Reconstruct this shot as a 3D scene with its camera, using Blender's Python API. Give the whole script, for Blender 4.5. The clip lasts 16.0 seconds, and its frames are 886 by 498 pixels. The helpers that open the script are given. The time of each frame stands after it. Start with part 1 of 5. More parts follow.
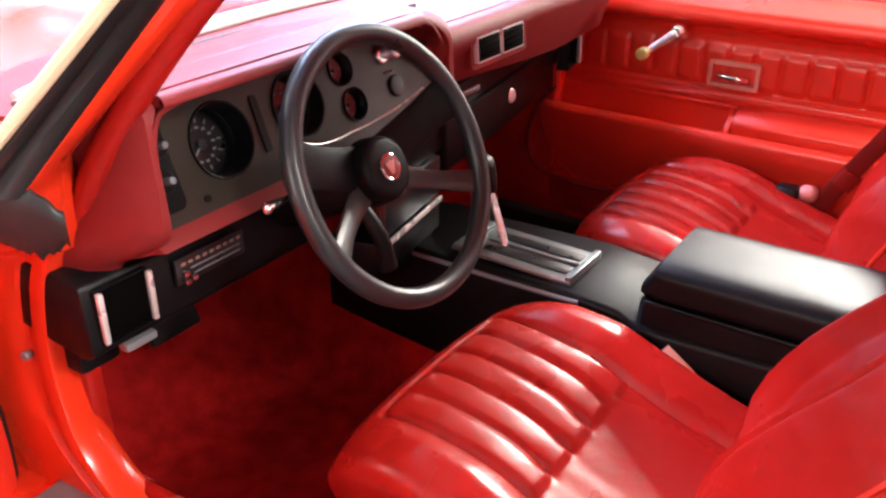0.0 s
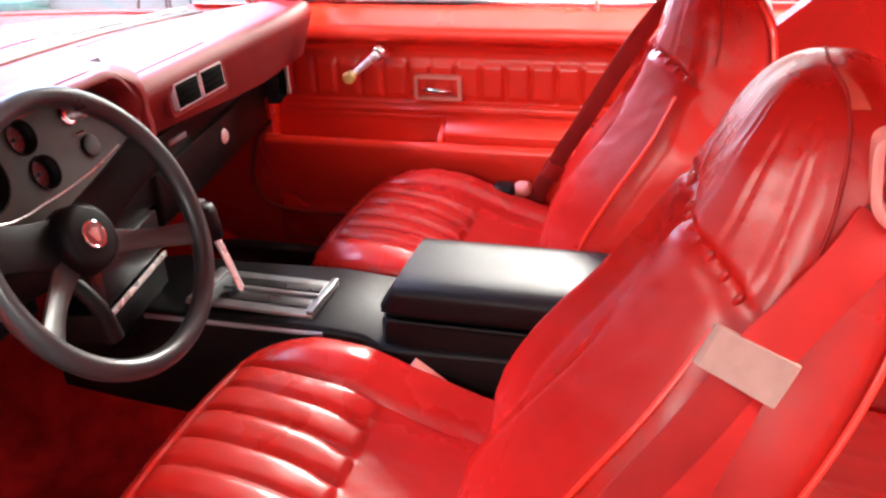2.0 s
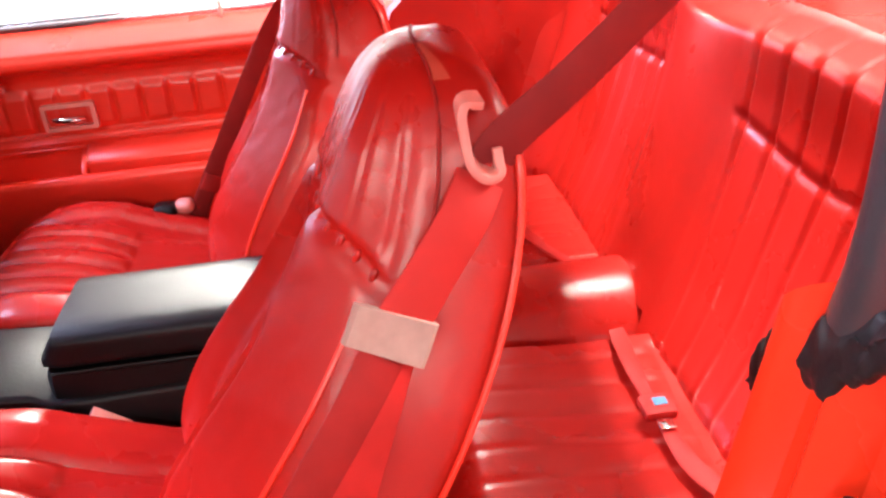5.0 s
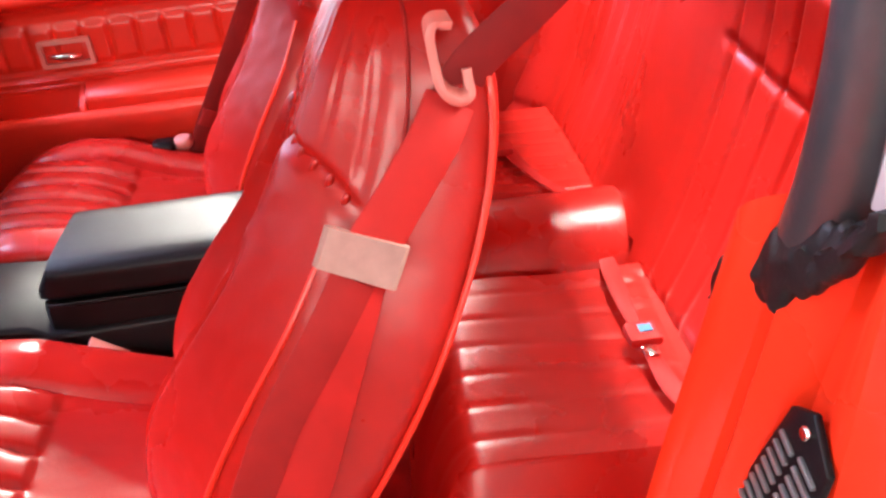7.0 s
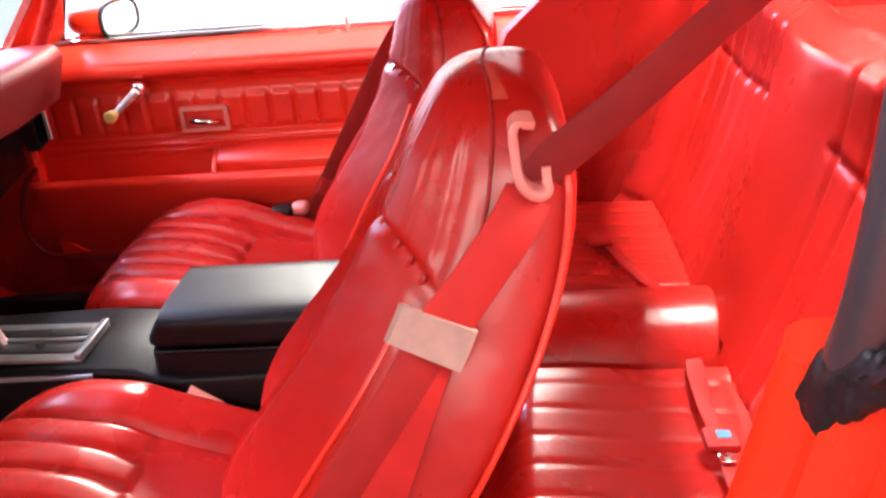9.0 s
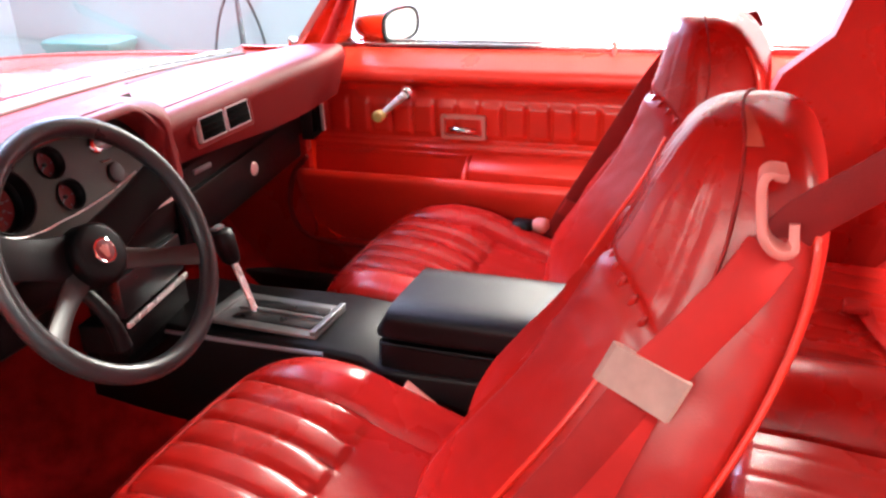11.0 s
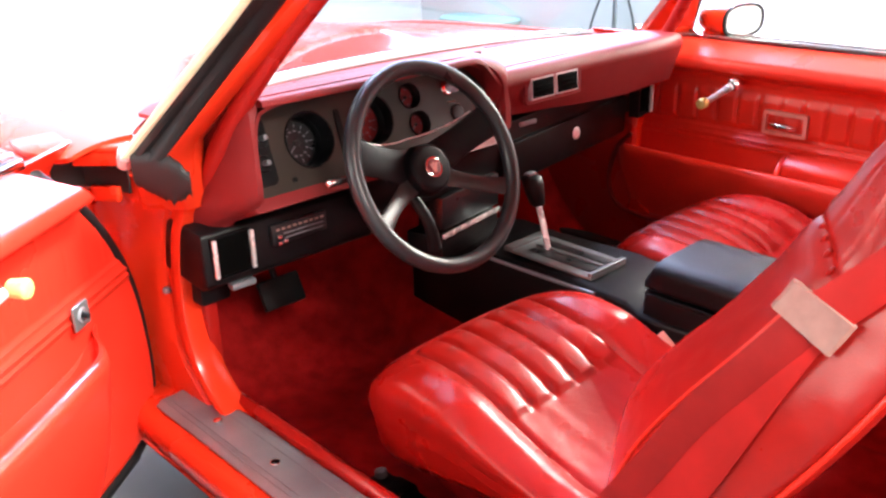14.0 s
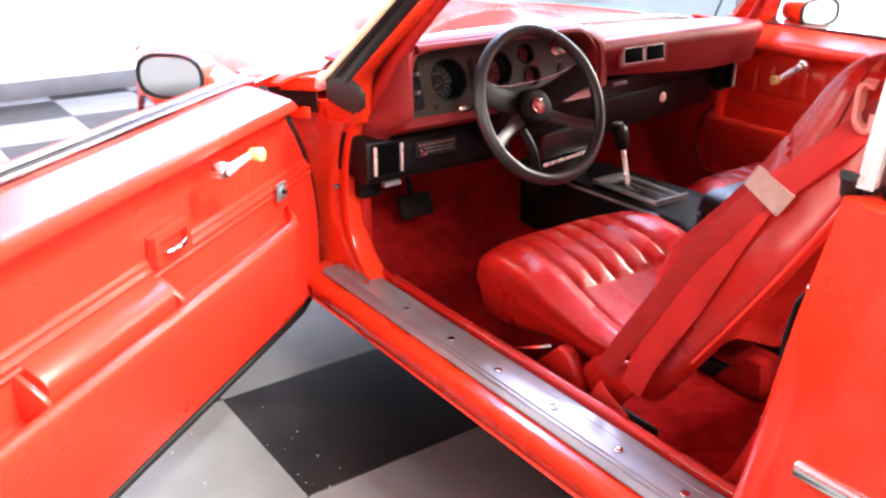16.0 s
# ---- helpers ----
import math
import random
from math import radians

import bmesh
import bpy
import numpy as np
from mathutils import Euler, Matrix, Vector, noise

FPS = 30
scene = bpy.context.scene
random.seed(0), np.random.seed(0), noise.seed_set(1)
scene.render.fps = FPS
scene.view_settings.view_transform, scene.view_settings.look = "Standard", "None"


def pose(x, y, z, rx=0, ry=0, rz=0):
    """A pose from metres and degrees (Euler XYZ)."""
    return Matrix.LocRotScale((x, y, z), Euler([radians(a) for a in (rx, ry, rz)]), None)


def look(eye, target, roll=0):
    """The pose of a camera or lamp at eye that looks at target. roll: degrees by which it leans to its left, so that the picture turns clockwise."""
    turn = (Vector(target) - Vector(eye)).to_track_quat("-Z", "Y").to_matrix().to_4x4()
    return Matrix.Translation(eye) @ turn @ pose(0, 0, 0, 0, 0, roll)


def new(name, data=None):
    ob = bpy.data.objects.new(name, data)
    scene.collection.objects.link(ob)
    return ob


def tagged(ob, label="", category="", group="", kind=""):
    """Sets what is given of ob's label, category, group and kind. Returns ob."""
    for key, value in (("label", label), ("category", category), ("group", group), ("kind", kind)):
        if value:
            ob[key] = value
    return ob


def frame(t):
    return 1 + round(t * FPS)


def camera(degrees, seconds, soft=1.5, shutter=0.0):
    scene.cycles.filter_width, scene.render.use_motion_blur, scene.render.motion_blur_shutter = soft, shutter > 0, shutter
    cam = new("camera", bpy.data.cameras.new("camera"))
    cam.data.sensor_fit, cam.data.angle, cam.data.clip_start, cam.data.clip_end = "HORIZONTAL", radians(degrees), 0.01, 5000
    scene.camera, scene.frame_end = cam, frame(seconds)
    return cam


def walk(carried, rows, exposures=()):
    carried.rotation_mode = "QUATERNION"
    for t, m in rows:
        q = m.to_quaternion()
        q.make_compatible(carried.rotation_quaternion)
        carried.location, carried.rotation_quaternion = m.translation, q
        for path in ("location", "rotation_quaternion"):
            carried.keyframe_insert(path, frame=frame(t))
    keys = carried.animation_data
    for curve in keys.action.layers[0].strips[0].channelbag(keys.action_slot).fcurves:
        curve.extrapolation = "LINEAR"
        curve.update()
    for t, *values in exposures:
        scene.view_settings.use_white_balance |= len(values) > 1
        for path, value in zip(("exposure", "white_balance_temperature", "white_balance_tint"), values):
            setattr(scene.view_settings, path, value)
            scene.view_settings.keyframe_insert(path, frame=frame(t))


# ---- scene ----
cam = camera(53.55, 16.0, soft=2.5)
PATH = [
    (0, (-1.2634, -0.4664, 1.2590), (-0.1535, 0.2810, 0.5811), -0.01),
    (0.5, (-1.2455, -0.4629, 1.2606), (-0.0659, 0.1924, 0.6057), -0.63),
    (1, (-1.2384, -0.4774, 1.2714), (-0.0168, 0.0962, 0.6167), -1.15),
    (1.5, (-1.2352, -0.4899, 1.2720), (0.0230, 0.0005, 0.6190), -1.80),
    (2, (-1.2339, -0.5039, 1.2726), (0.0598, -0.1164, 0.6199), -2.53),
    (2.5, (-1.2347, -0.5139, 1.2755), (0.0848, -0.2390, 0.6171), -3.03),
    (3, (-1.2296, -0.5274, 1.2714), (0.1050, -0.3461, 0.6112), -3.47),
    (3.5, (-1.2303, -0.5378, 1.2714), (0.1110, -0.4414, 0.6070), -3.95),
    (4, (-1.2312, -0.5489, 1.2716), (0.1110, -0.5296, 0.6022), -4.39),
    (4.5, (-1.2310, -0.5574, 1.2706), (0.1082, -0.6030, 0.5965), -4.71),
    (5, (-1.2302, -0.5665, 1.2688), (0.1018, -0.6727, 0.5871), -5.09),
    (7.5, (-1.2573, -0.6251, 1.2501), (0.0270, -0.6805, 0.4773), -6.49),
    (8, (-1.2717, -0.6476, 1.2597), (0.0473, -0.6798, 0.5462), -5.97),
    (8.5, (-1.2760, -0.6531, 1.2664), (0.0650, -0.6173, 0.5953), -5.55),
    (9, (-1.2728, -0.6477, 1.2730), (0.0804, -0.5240, 0.6379), -5.01),
    (9.5, (-1.2616, -0.6451, 1.2785), (0.0864, -0.4064, 0.6653), -4.33),
    (12, (-1.2752, -0.7101, 1.2780), (-0.0807, -0.0095, 0.7013), -2.26),
    (12.5, (-1.3011, -0.7481, 1.2822), (-0.1689, 0.0491, 0.7055), -1.78),
    (13, (-1.3351, -0.7814, 1.2767), (-0.2602, 0.0959, 0.7067), -1.55),
    (13.5, (-1.3726, -0.8274, 1.2774), (-0.3605, 0.1225, 0.7087), -1.45),
    (14, (-1.4202, -0.8894, 1.2748), (-0.4568, 0.1125, 0.7108), -1.26),
    (14.5, (-1.4735, -1.0016, 1.2773), (-0.5564, 0.0433, 0.7140), -1.18),
    (15, (-1.5630, -1.0999, 1.2869), (-0.6694, -0.0384, 0.7170), -0.63),
    (15.5, (-1.6648, -1.2146, 1.2931), (-0.8236, -0.1107, 0.7240), -0.39),
    (16, (-1.7764, -1.3493, 1.3068), (-0.9711, -0.2214, 0.7328), 0.16),
]
walk(cam, [(t, look(eye, target, roll)) for t, eye, target, roll in PATH], [(0, -0.1), (1.0, 0.16), (4.0, 0.2), (9.5, 0.15), (12.0, -0.1), (13.0, 0.0), (15.5, 0.15), (16.0, 0.08)])

# ---- light ----
world = bpy.data.worlds.new("room_air")
scene.world = world
world.use_nodes = True
world.node_tree.nodes["Background"].inputs[0].default_value = (0.9, 0.95, 1.0, 1)
world.node_tree.nodes["Background"].inputs[1].default_value = 0.25


# an unseen area light, added to brighten the scene
def fill_lamp(x, y, z, sx, sy, watts, color=(1.0, 0.97, 0.93), tilt=0):
    data = bpy.data.lights.new("unseen_fill_lamp", "AREA")
    data.shape, data.size, data.size_y, data.energy, data.color = "RECTANGLE", sx, sy, watts, color
    lamp = new("unseen_fill_lamp", data)
    lamp.matrix_world = pose(x, y, z, 0, tilt, 0)
    return lamp


WARM, COOL = (1.0, 0.965, 0.88), (0.58, 0.65, 1.0)
# added lights out of view, placed and tilted for seats, doors and dash
fill_lamp(3.6, -0.1, 2.40, 0.8, 1.6, 390, WARM, 54)
fill_lamp(3.35, 2.9, 2.85, 1.2, 1.6, 720, COOL, 42)
fill_lamp(0.50, 1.95, 3.02, 1.1, 0.8, 400, (0.64, 0.66, 1.0))
fill_lamp(-2.2, 3.0, 3.02, 1.6, 0.8, 130, WARM)
fill_lamp(-0.4, -3.4, 3.02, 2.2, 1.0, 750, WARM)
fill_lamp(0.1, -1.17, 3.02, 0.9, 0.4, 430, WARM)
fill_lamp(-4.9, 0.35, 2.4, 0.7, 2.0, 88, WARM, -52)


# ---- materials ----
def material(name, color, rough=0.5, metal=0.0, vary=0.15, scale=8.0, bump=0.0, grain=300.0, coat=0.0, sheen=0.0, spec=0.5, stain=None, crease=0.0):
    mat = bpy.data.materials.new(name)
    mat.use_nodes = True
    nt = mat.node_tree
    b = nt.nodes["Principled BSDF"]
    b.inputs["Roughness"].default_value, b.inputs["Metallic"].default_value = rough, metal
    b.inputs["Coat Weight"].default_value, b.inputs["Sheen Weight"].default_value = coat, sheen
    b.inputs["Specular IOR Level"].default_value = spec
    b.inputs["Coat Roughness"].default_value = 0.05
    co = nt.nodes.new("ShaderNodeTexCoord")
    big = nt.nodes.new("ShaderNodeTexNoise")
    big.inputs["Scale"].default_value, big.inputs["Detail"].default_value = scale, 5
    nt.links.new(co.outputs["Object"], big.inputs["Vector"])
    mix = nt.nodes.new("ShaderNodeMix")
    mix.data_type = "RGBA"
    ramp = nt.nodes.new("ShaderNodeMapRange")
    ramp.inputs[1].default_value, ramp.inputs[2].default_value = 0.3, 0.7
    nt.links.new(big.outputs[0], ramp.inputs[0])
    nt.links.new(ramp.outputs[0], mix.inputs[0])
    other = stain or tuple(c * (1 - vary) for c in color)
    mix.inputs[6].default_value, mix.inputs[7].default_value = (*color, 1), (*other, 1)
    nt.links.new(mix.outputs[2], b.inputs["Base Color"])
    fine = nt.nodes.new("ShaderNodeTexNoise")
    fine.inputs["Scale"].default_value, fine.inputs["Detail"].default_value = grain, 3
    nt.links.new(co.outputs["Object"], fine.inputs["Vector"])
    rr = nt.nodes.new("ShaderNodeMapRange")
    rr.inputs[3].default_value, rr.inputs[4].default_value = max(rough - 0.08, 0.02), min(rough + 0.08, 1)
    nt.links.new(big.outputs[0], rr.inputs[0])
    nt.links.new(rr.outputs[0], b.inputs["Roughness"])
    if bump:
        bp = nt.nodes.new("ShaderNodeBump")
        bp.inputs["Strength"].default_value, bp.inputs["Distance"].default_value = bump, 0.001
        nt.links.new(fine.outputs[0], bp.inputs["Height"])
        nt.links.new(bp.outputs[0], b.inputs["Normal"])
        if crease:
            fold = nt.nodes.new("ShaderNodeTexNoise")
            fold.inputs["Scale"].default_value, fold.inputs["Detail"].default_value, fold.inputs["Distortion"].default_value = 17, 2, 1.2
            nt.links.new(co.outputs["Object"], fold.inputs["Vector"])
            pull = nt.nodes.new("ShaderNodeBump")
            pull.inputs["Strength"].default_value, pull.inputs["Distance"].default_value = crease, 0.006
            nt.links.new(fold.outputs[0], pull.inputs["Height"])
            nt.links.new(pull.outputs[0], bp.inputs["Normal"])
    return mat


VINYL = material("red_vinyl", (0.37, 0.011, 0.008), 0.28, vary=0.16, scale=6, bump=0.16, grain=420, spec=0.38, crease=0.12)
VINYL_DOOR = material("red_door_vinyl", (0.68, 0.030, 0.015), 0.30, vary=0.12, scale=5, bump=0.15, grain=380, spec=0.58)
DASHPAD = material("maroon_dash_pad", (0.215, 0.020, 0.021), 0.54, vary=0.15, scale=9, bump=0.5, grain=500, spec=0.2)
PAINT = material("red_paint", (0.70, 0.034, 0.010), 0.27, vary=0.06, scale=3, coat=0.25, spec=0.36)
CARPET = material("red_carpet", (0.42, 0.011, 0.011), 0.95, vary=0.45, scale=22, bump=1.0, grain=900, spec=0.05)
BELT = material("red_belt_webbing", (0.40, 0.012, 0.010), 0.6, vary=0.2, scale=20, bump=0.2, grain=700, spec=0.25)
# the same webbing darkened in two steps, shade put into the colour
BELT_DARK = material("deep_shaded_webbing", (0.20, 0.011, 0.011), 0.6, vary=0.2, scale=20, bump=0.4, grain=700, spec=0.2)
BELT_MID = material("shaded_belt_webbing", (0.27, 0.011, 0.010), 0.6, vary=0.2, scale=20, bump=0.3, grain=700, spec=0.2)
PINK = material("faded_pink_plastic", (0.62, 0.22, 0.19), 0.45, vary=0.15, scale=30)
WORN = material("worn_tan_vinyl", (0.42, 0.075, 0.042), 0.4, vary=0.35, scale=45, bump=0.3, grain=300, stain=(0.42, 0.06, 0.04))
LABEL = material("faded_label", (0.33, 0.20, 0.17), 0.5, vary=0.2, scale=60)
BLACK = material("black_plastic", (0.005, 0.005, 0.006), 0.42, vary=0.3, scale=20, bump=0.3, grain=500, spec=0.18)
BLACKVINYL = material("black_grained_vinyl", (0.006, 0.006, 0.007), 0.36, vary=0.3, scale=12, bump=0.4, grain=450, spec=0.12)
DARKGREY = material("dark_grey_wheel_rim", (0.017, 0.020, 0.023), 0.31, vary=0.25, scale=15, bump=0.4, grain=400)
SPOKE = material("charcoal_spoke", (0.026, 0.025, 0.025), 0.4, vary=0.2, scale=15)
RUBBER = material("black_rubber_seal", (0.009, 0.009, 0.010), 0.5, vary=0.3, scale=15, bump=0.3, grain=200, spec=0.3)
GREYRUBBER = material("grey_rubber_seal", (0.03, 0.031, 0.033), 0.36, vary=0.3, scale=12, bump=0.3, grain=200)
CHROME = material("chrome", (0.82, 0.82, 0.82), 0.12, 1.0, vary=0.1, scale=20)
BRIGHT = material("satin_chrome", (0.86, 0.86, 0.86), 0.28, 0.55, vary=0.08, scale=20)
ALU = material("scuffed_aluminium", (0.27, 0.29, 0.32), 0.36, 0.4, vary=0.3, scale=9, bump=0.3, grain=250)
BRASS = material("yellowed_clear_knob", (0.62, 0.52, 0.18), 0.25, 0.0, vary=0.2, scale=60)
TAUPE = material("taupe_instrument_panel", (0.029, 0.022, 0.016), 0.4, 0.15, vary=0.2, scale=25)
GAUGE = material("black_gauge_face", (0.01, 0.01, 0.012), 0.3, vary=0.2, scale=40)
GAUGERED = material("red_gauge_face", (0.22, 0.02, 0.025), 0.35, vary=0.4, scale=50)
WHITEMARK = material("white_marking", (0.7, 0.7, 0.72), 0.5, vary=0.05)
DIALMARK = material("dim_dial_marking", (0.22, 0.22, 0.25), 0.5, vary=0.3, scale=80)
PLATE = material("brushed_grey_plate", (0.22, 0.24, 0.25), 0.35, 0.6, vary=0.25, scale=30, bump=0.2)
WALL_GREY = material("grey_unseen_wall", (0.34, 0.34, 0.35), 0.8, vary=0.08, scale=2, bump=0.2, grain=120)
WALL = material("white_wall_paint", (0.66, 0.68, 0.675), 0.8, vary=0.06, scale=2, bump=0.2, grain=120)
CEIL = material("white_ceiling_paint", (0.8, 0.8, 0.8), 0.9, vary=0.04, scale=2)
BASE = material("dark_grey_baseboard", (0.09, 0.09, 0.095), 0.6, vary=0.2)
TILE_BLACK = material("black_floor_tile", (0.007, 0.007, 0.008), 0.35, vary=0.4, scale=7, stain=(0.018, 0.017, 0.017), spec=0.25)
TILE_GREY = material("grey_floor_tile", (0.16, 0.165, 0.17), 0.4, vary=0.2, scale=6, stain=(0.12, 0.125, 0.13))
GROUT = material("floor_joint", (0.05, 0.05, 0.05), 0.7)
GREYTRIM = material("pale_grey_trim", (0.42, 0.42, 0.42), 0.4, 0.2, vary=0.15, scale=12)
GASKET = material("brown_grey_screen_gasket", (0.16, 0.11, 0.10), 0.6, vary=0.25, scale=18, bump=0.3)
CREAM = material("cream_reflection_trim", (0.70, 0.62, 0.42), 0.4, vary=0.1, scale=20)
VENT = material("matt_black_vent", (0.002, 0.002, 0.002), 0.7, vary=0.3, spec=0.03)
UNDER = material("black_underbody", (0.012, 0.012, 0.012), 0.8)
TEAL = material("pale_teal_plastic", (0.30, 0.52, 0.48), 0.5, vary=0.1)
BLUE = material("blue_button", (0.06, 0.22, 0.38), 0.3)


def glass(name, tint):
    mat = bpy.data.materials.new(name)
    mat.use_nodes = True
    nt = mat.node_tree
    nt.nodes.remove(nt.nodes["Principled BSDF"])
    out = nt.nodes["Material Output"]
    tr, gl, fr, mx = (nt.nodes.new(k) for k in ("ShaderNodeBsdfTransparent", "ShaderNodeBsdfGlossy", "ShaderNodeFresnel", "ShaderNodeMixShader"))
    tr.inputs[0].default_value = (*tint, 1)
    gl.inputs["Roughness"].default_value = 0.02
    fr.inputs[0].default_value = 1.15
    cut = nt.nodes.new("ShaderNodeMath")
    cut.operation = "MULTIPLY"
    cut.inputs[1].default_value = 0.12
    nt.links.new(fr.outputs[0], cut.inputs[0])
    nt.links.new(cut.outputs[0], mx.inputs[0])
    nt.links.new(tr.outputs[0], mx.inputs[1])
    nt.links.new(gl.outputs[0], mx.inputs[2])
    nt.links.new(mx.outputs[0], out.inputs[0])
    return mat


GLASS = glass("tinted_glass", (0.30, 0.355, 0.325))
MIRROR = material("mirror_glass", (0.74, 0.76, 0.75), 0.03, 1.0, vary=0.02)


# ---- mesh helpers ----
def part(name, bm, mat, parent=None, label="", smooth=True):
    bmesh.ops.recalc_face_normals(bm, faces=bm.faces)
    me = bpy.data.meshes.new(name)
    for f in bm.faces:
        f.smooth = smooth
    bm.to_mesh(me)
    bm.free()
    me.materials.append(mat)
    if smooth:
        me.set_sharp_from_angle(angle=radians(42))
    ob = new(name, me)
    if parent:
        ob.parent = parent
    if label:
        ob["label"] = label
    return ob


def thing(name, label, category, group="", kind="", at=None):
    ob = new(name)
    if at is not None:
        ob.matrix_world = at
    return tagged(ob, label, category, group, kind)


def block(x0, x1, y0, y1, z0, z1, bevel=0.004, seg=2, bm=None):
    """A box with rounded edges."""
    own = bmesh.new()
    bmesh.ops.create_cube(own, size=1)
    bmesh.ops.scale(own, verts=own.verts, vec=(x1 - x0, y1 - y0, z1 - z0))
    bmesh.ops.translate(own, verts=own.verts, vec=((x0 + x1) / 2, (y0 + y1) / 2, (z0 + z1) / 2))
    if bevel:
        bmesh.ops.bevel(own, geom=own.edges[:], offset=bevel, segments=seg, affect="EDGES", profile=0.5)
    return merge(bm, own)


def merge(bm, own):
    if bm is None:
        return own
    me = bpy.data.meshes.new("joined")
    own.to_mesh(me)
    own.free()
    bm.from_mesh(me)
    bpy.data.meshes.remove(me)
    return bm


def moved(bm, m):
    bmesh.ops.transform(bm, matrix=m, verts=bm.verts)
    return bm


def rings(sections, closed=True, caps=True, bm=None):
    """A skin over rings of points; each ring has the same count."""
    bm = bm or bmesh.new()
    vs = [[bm.verts.new(p) for p in ring] for ring in sections]
    n = len(vs[0])
    for a, b in zip(vs, vs[1:]):
        for i in range(n if closed else n - 1):
            j = (i + 1) % n
            bm.faces.new((a[i], a[j], b[j], b[i]))
    if caps and closed:
        bm.faces.new(vs[0][::-1])
        bm.faces.new(vs[-1])
    return bm


def spline(points, n):
    """n points evenly on a smooth line through the given ones."""
    pts = [Vector(p) for p in points]
    pts = [2 * pts[0] - pts[1]] + pts + [2 * pts[-1] - pts[-2]]
    out = []
    for k in range(n):
        s = k / (n - 1) * (len(pts) - 3)
        i = min(int(s), len(pts) - 4)
        u = s - i
        a, b, c, d = pts[i : i + 4]
        out.append(0.5 * (2 * b + (c - a) * u + (2 * a - 5 * b + 4 * c - d) * u * u + (3 * b - a - 3 * c + d) * u**3))
    return out


def curve_values(keys, s):
    """Smooth numbers from rows (s, a, b, ...)."""
    for k in range(len(keys) - 1):
        if s <= keys[k + 1][0] or k == len(keys) - 2:
            a, b = keys[k], keys[k + 1]
            u = min(max((s - a[0]) / (b[0] - a[0]), 0), 1)
            u0 = keys[max(k - 1, 0)]
            u1 = keys[min(k + 2, len(keys) - 1)]
            res = []
            for n in range(1, len(a)):
                h = b[0] - a[0]
                ma = (b[n] - u0[n]) / max(b[0] - u0[0], 1e-6) * h
                mb = (u1[n] - a[n]) / max(u1[0] - a[0], 1e-6) * h
                res.append((2 * u**3 - 3 * u * u + 1) * a[n] + (u**3 - 2 * u * u + u) * ma + (3 * u * u - 2 * u**3) * b[n] + (u**3 - u * u) * mb)
            return res


def tube(points, r, sides=10, n=None, bm=None):
    pts = spline(points, n) if n else [Vector(p) for p in points]
    up = Vector((0.13, 0.21, 0.97))
    sec = []
    for i, p in enumerate(pts):
        d = (pts[min(i + 1, len(pts) - 1)] - pts[max(i - 1, 0)]).normalized()
        a = d.cross(up).normalized()
        b = a.cross(d)
        rr = r if not callable(r) else r(i / (len(pts) - 1))
        sec.append([p + rr * (math.cos(t) * a + math.sin(t) * b) for t in (2 * math.pi * k / sides for k in range(sides))])
    return rings(sec, bm=bm)


def strap(points, across, width, thick, n=40, bm=None):
    """A flat band along points; across: its width's direction, one or a list."""
    pts = spline(points, n)
    ac = spline(across, n) if isinstance(across, list) else [Vector(across)] * n
    sec = []
    for i, p in enumerate(pts):
        d = (pts[min(i + 1, n - 1)] - pts[max(i - 1, 0)]).normalized()
        a = (ac[i] - d * ac[i].dot(d)).normalized()
        b = a.cross(d)
        w, t = (width(i / (n - 1)) if callable(width) else width) / 2, thick / 2
        sec.append([p + a * w * u + b * t * v for u, v in ((-1, -0.4), (-0.9, -1), (0, -1), (0.9, -1), (1, -0.4), (1, 0.4), (0.9, 1), (0, 1), (-0.9, 1), (-1, 0.4))])
    return rings(sec, bm=bm)


def prism(outline, axis, a, b, bevel=0.0, bm=None, seg=2):
    """A plate: an outline of 2D points, pushed along an axis from a to b."""
    own = bmesh.new()

    def at(p, v):
        q = list(p)
        q.insert("xyz".index(axis), v)
        return q

    rings([[at(p, a) for p in outline], [at(p, b) for p in outline]], bm=own)
    if bevel:
        bmesh.ops.recalc_face_normals(own, faces=own.faces)
        sharp = [e for e in own.edges if len(e.link_faces) == 2 and e.calc_face_angle(0) > 0.6]
        bmesh.ops.bevel(own, geom=sharp, offset=bevel, segments=seg, affect="EDGES", profile=0.5)
    return merge(bm, own)


def disc(center, normal, r, depth, n=28, bevel=0.0, bm=None, r2=None):
    own = bmesh.new()
    bmesh.ops.create_cone(own, cap_ends=True, segments=n, radius1=r, radius2=r if r2 is None else r2, depth=depth)
    if bevel:
        rim = [e for e in own.edges if len(e.link_faces) == 2 and e.calc_face_angle(0) > 0.8]
        bmesh.ops.bevel(own, geom=rim, offset=bevel, segments=3, affect="EDGES", profile=0.5)
    q = Vector(normal).to_track_quat("Z", "Y").to_matrix().to_4x4()
    moved(own, Matrix.Translation(center) @ q)
    return merge(bm, own)


def ring(center, normal, r, wire, n=40, sides=10, squash=1.0, bm=None):
    q = Vector(normal).to_track_quat("Z", "Y").to_matrix()
    sec = []
    for k in range(n):
        a = 2 * math.pi * k / n
        d = Vector((math.cos(a), math.sin(a), 0))
        sec.append([Vector(center) + q @ (d * (r + wire * math.cos(t)) + Vector((0, 0, wire * squash * math.sin(t)))) for t in (2 * math.pi * j / sides for j in range(sides))])
    sec.append(sec[0])
    own = rings(sec, caps=False)
    bmesh.ops.remove_doubles(own, verts=own.verts, dist=1e-5)
    return merge(bm, own)


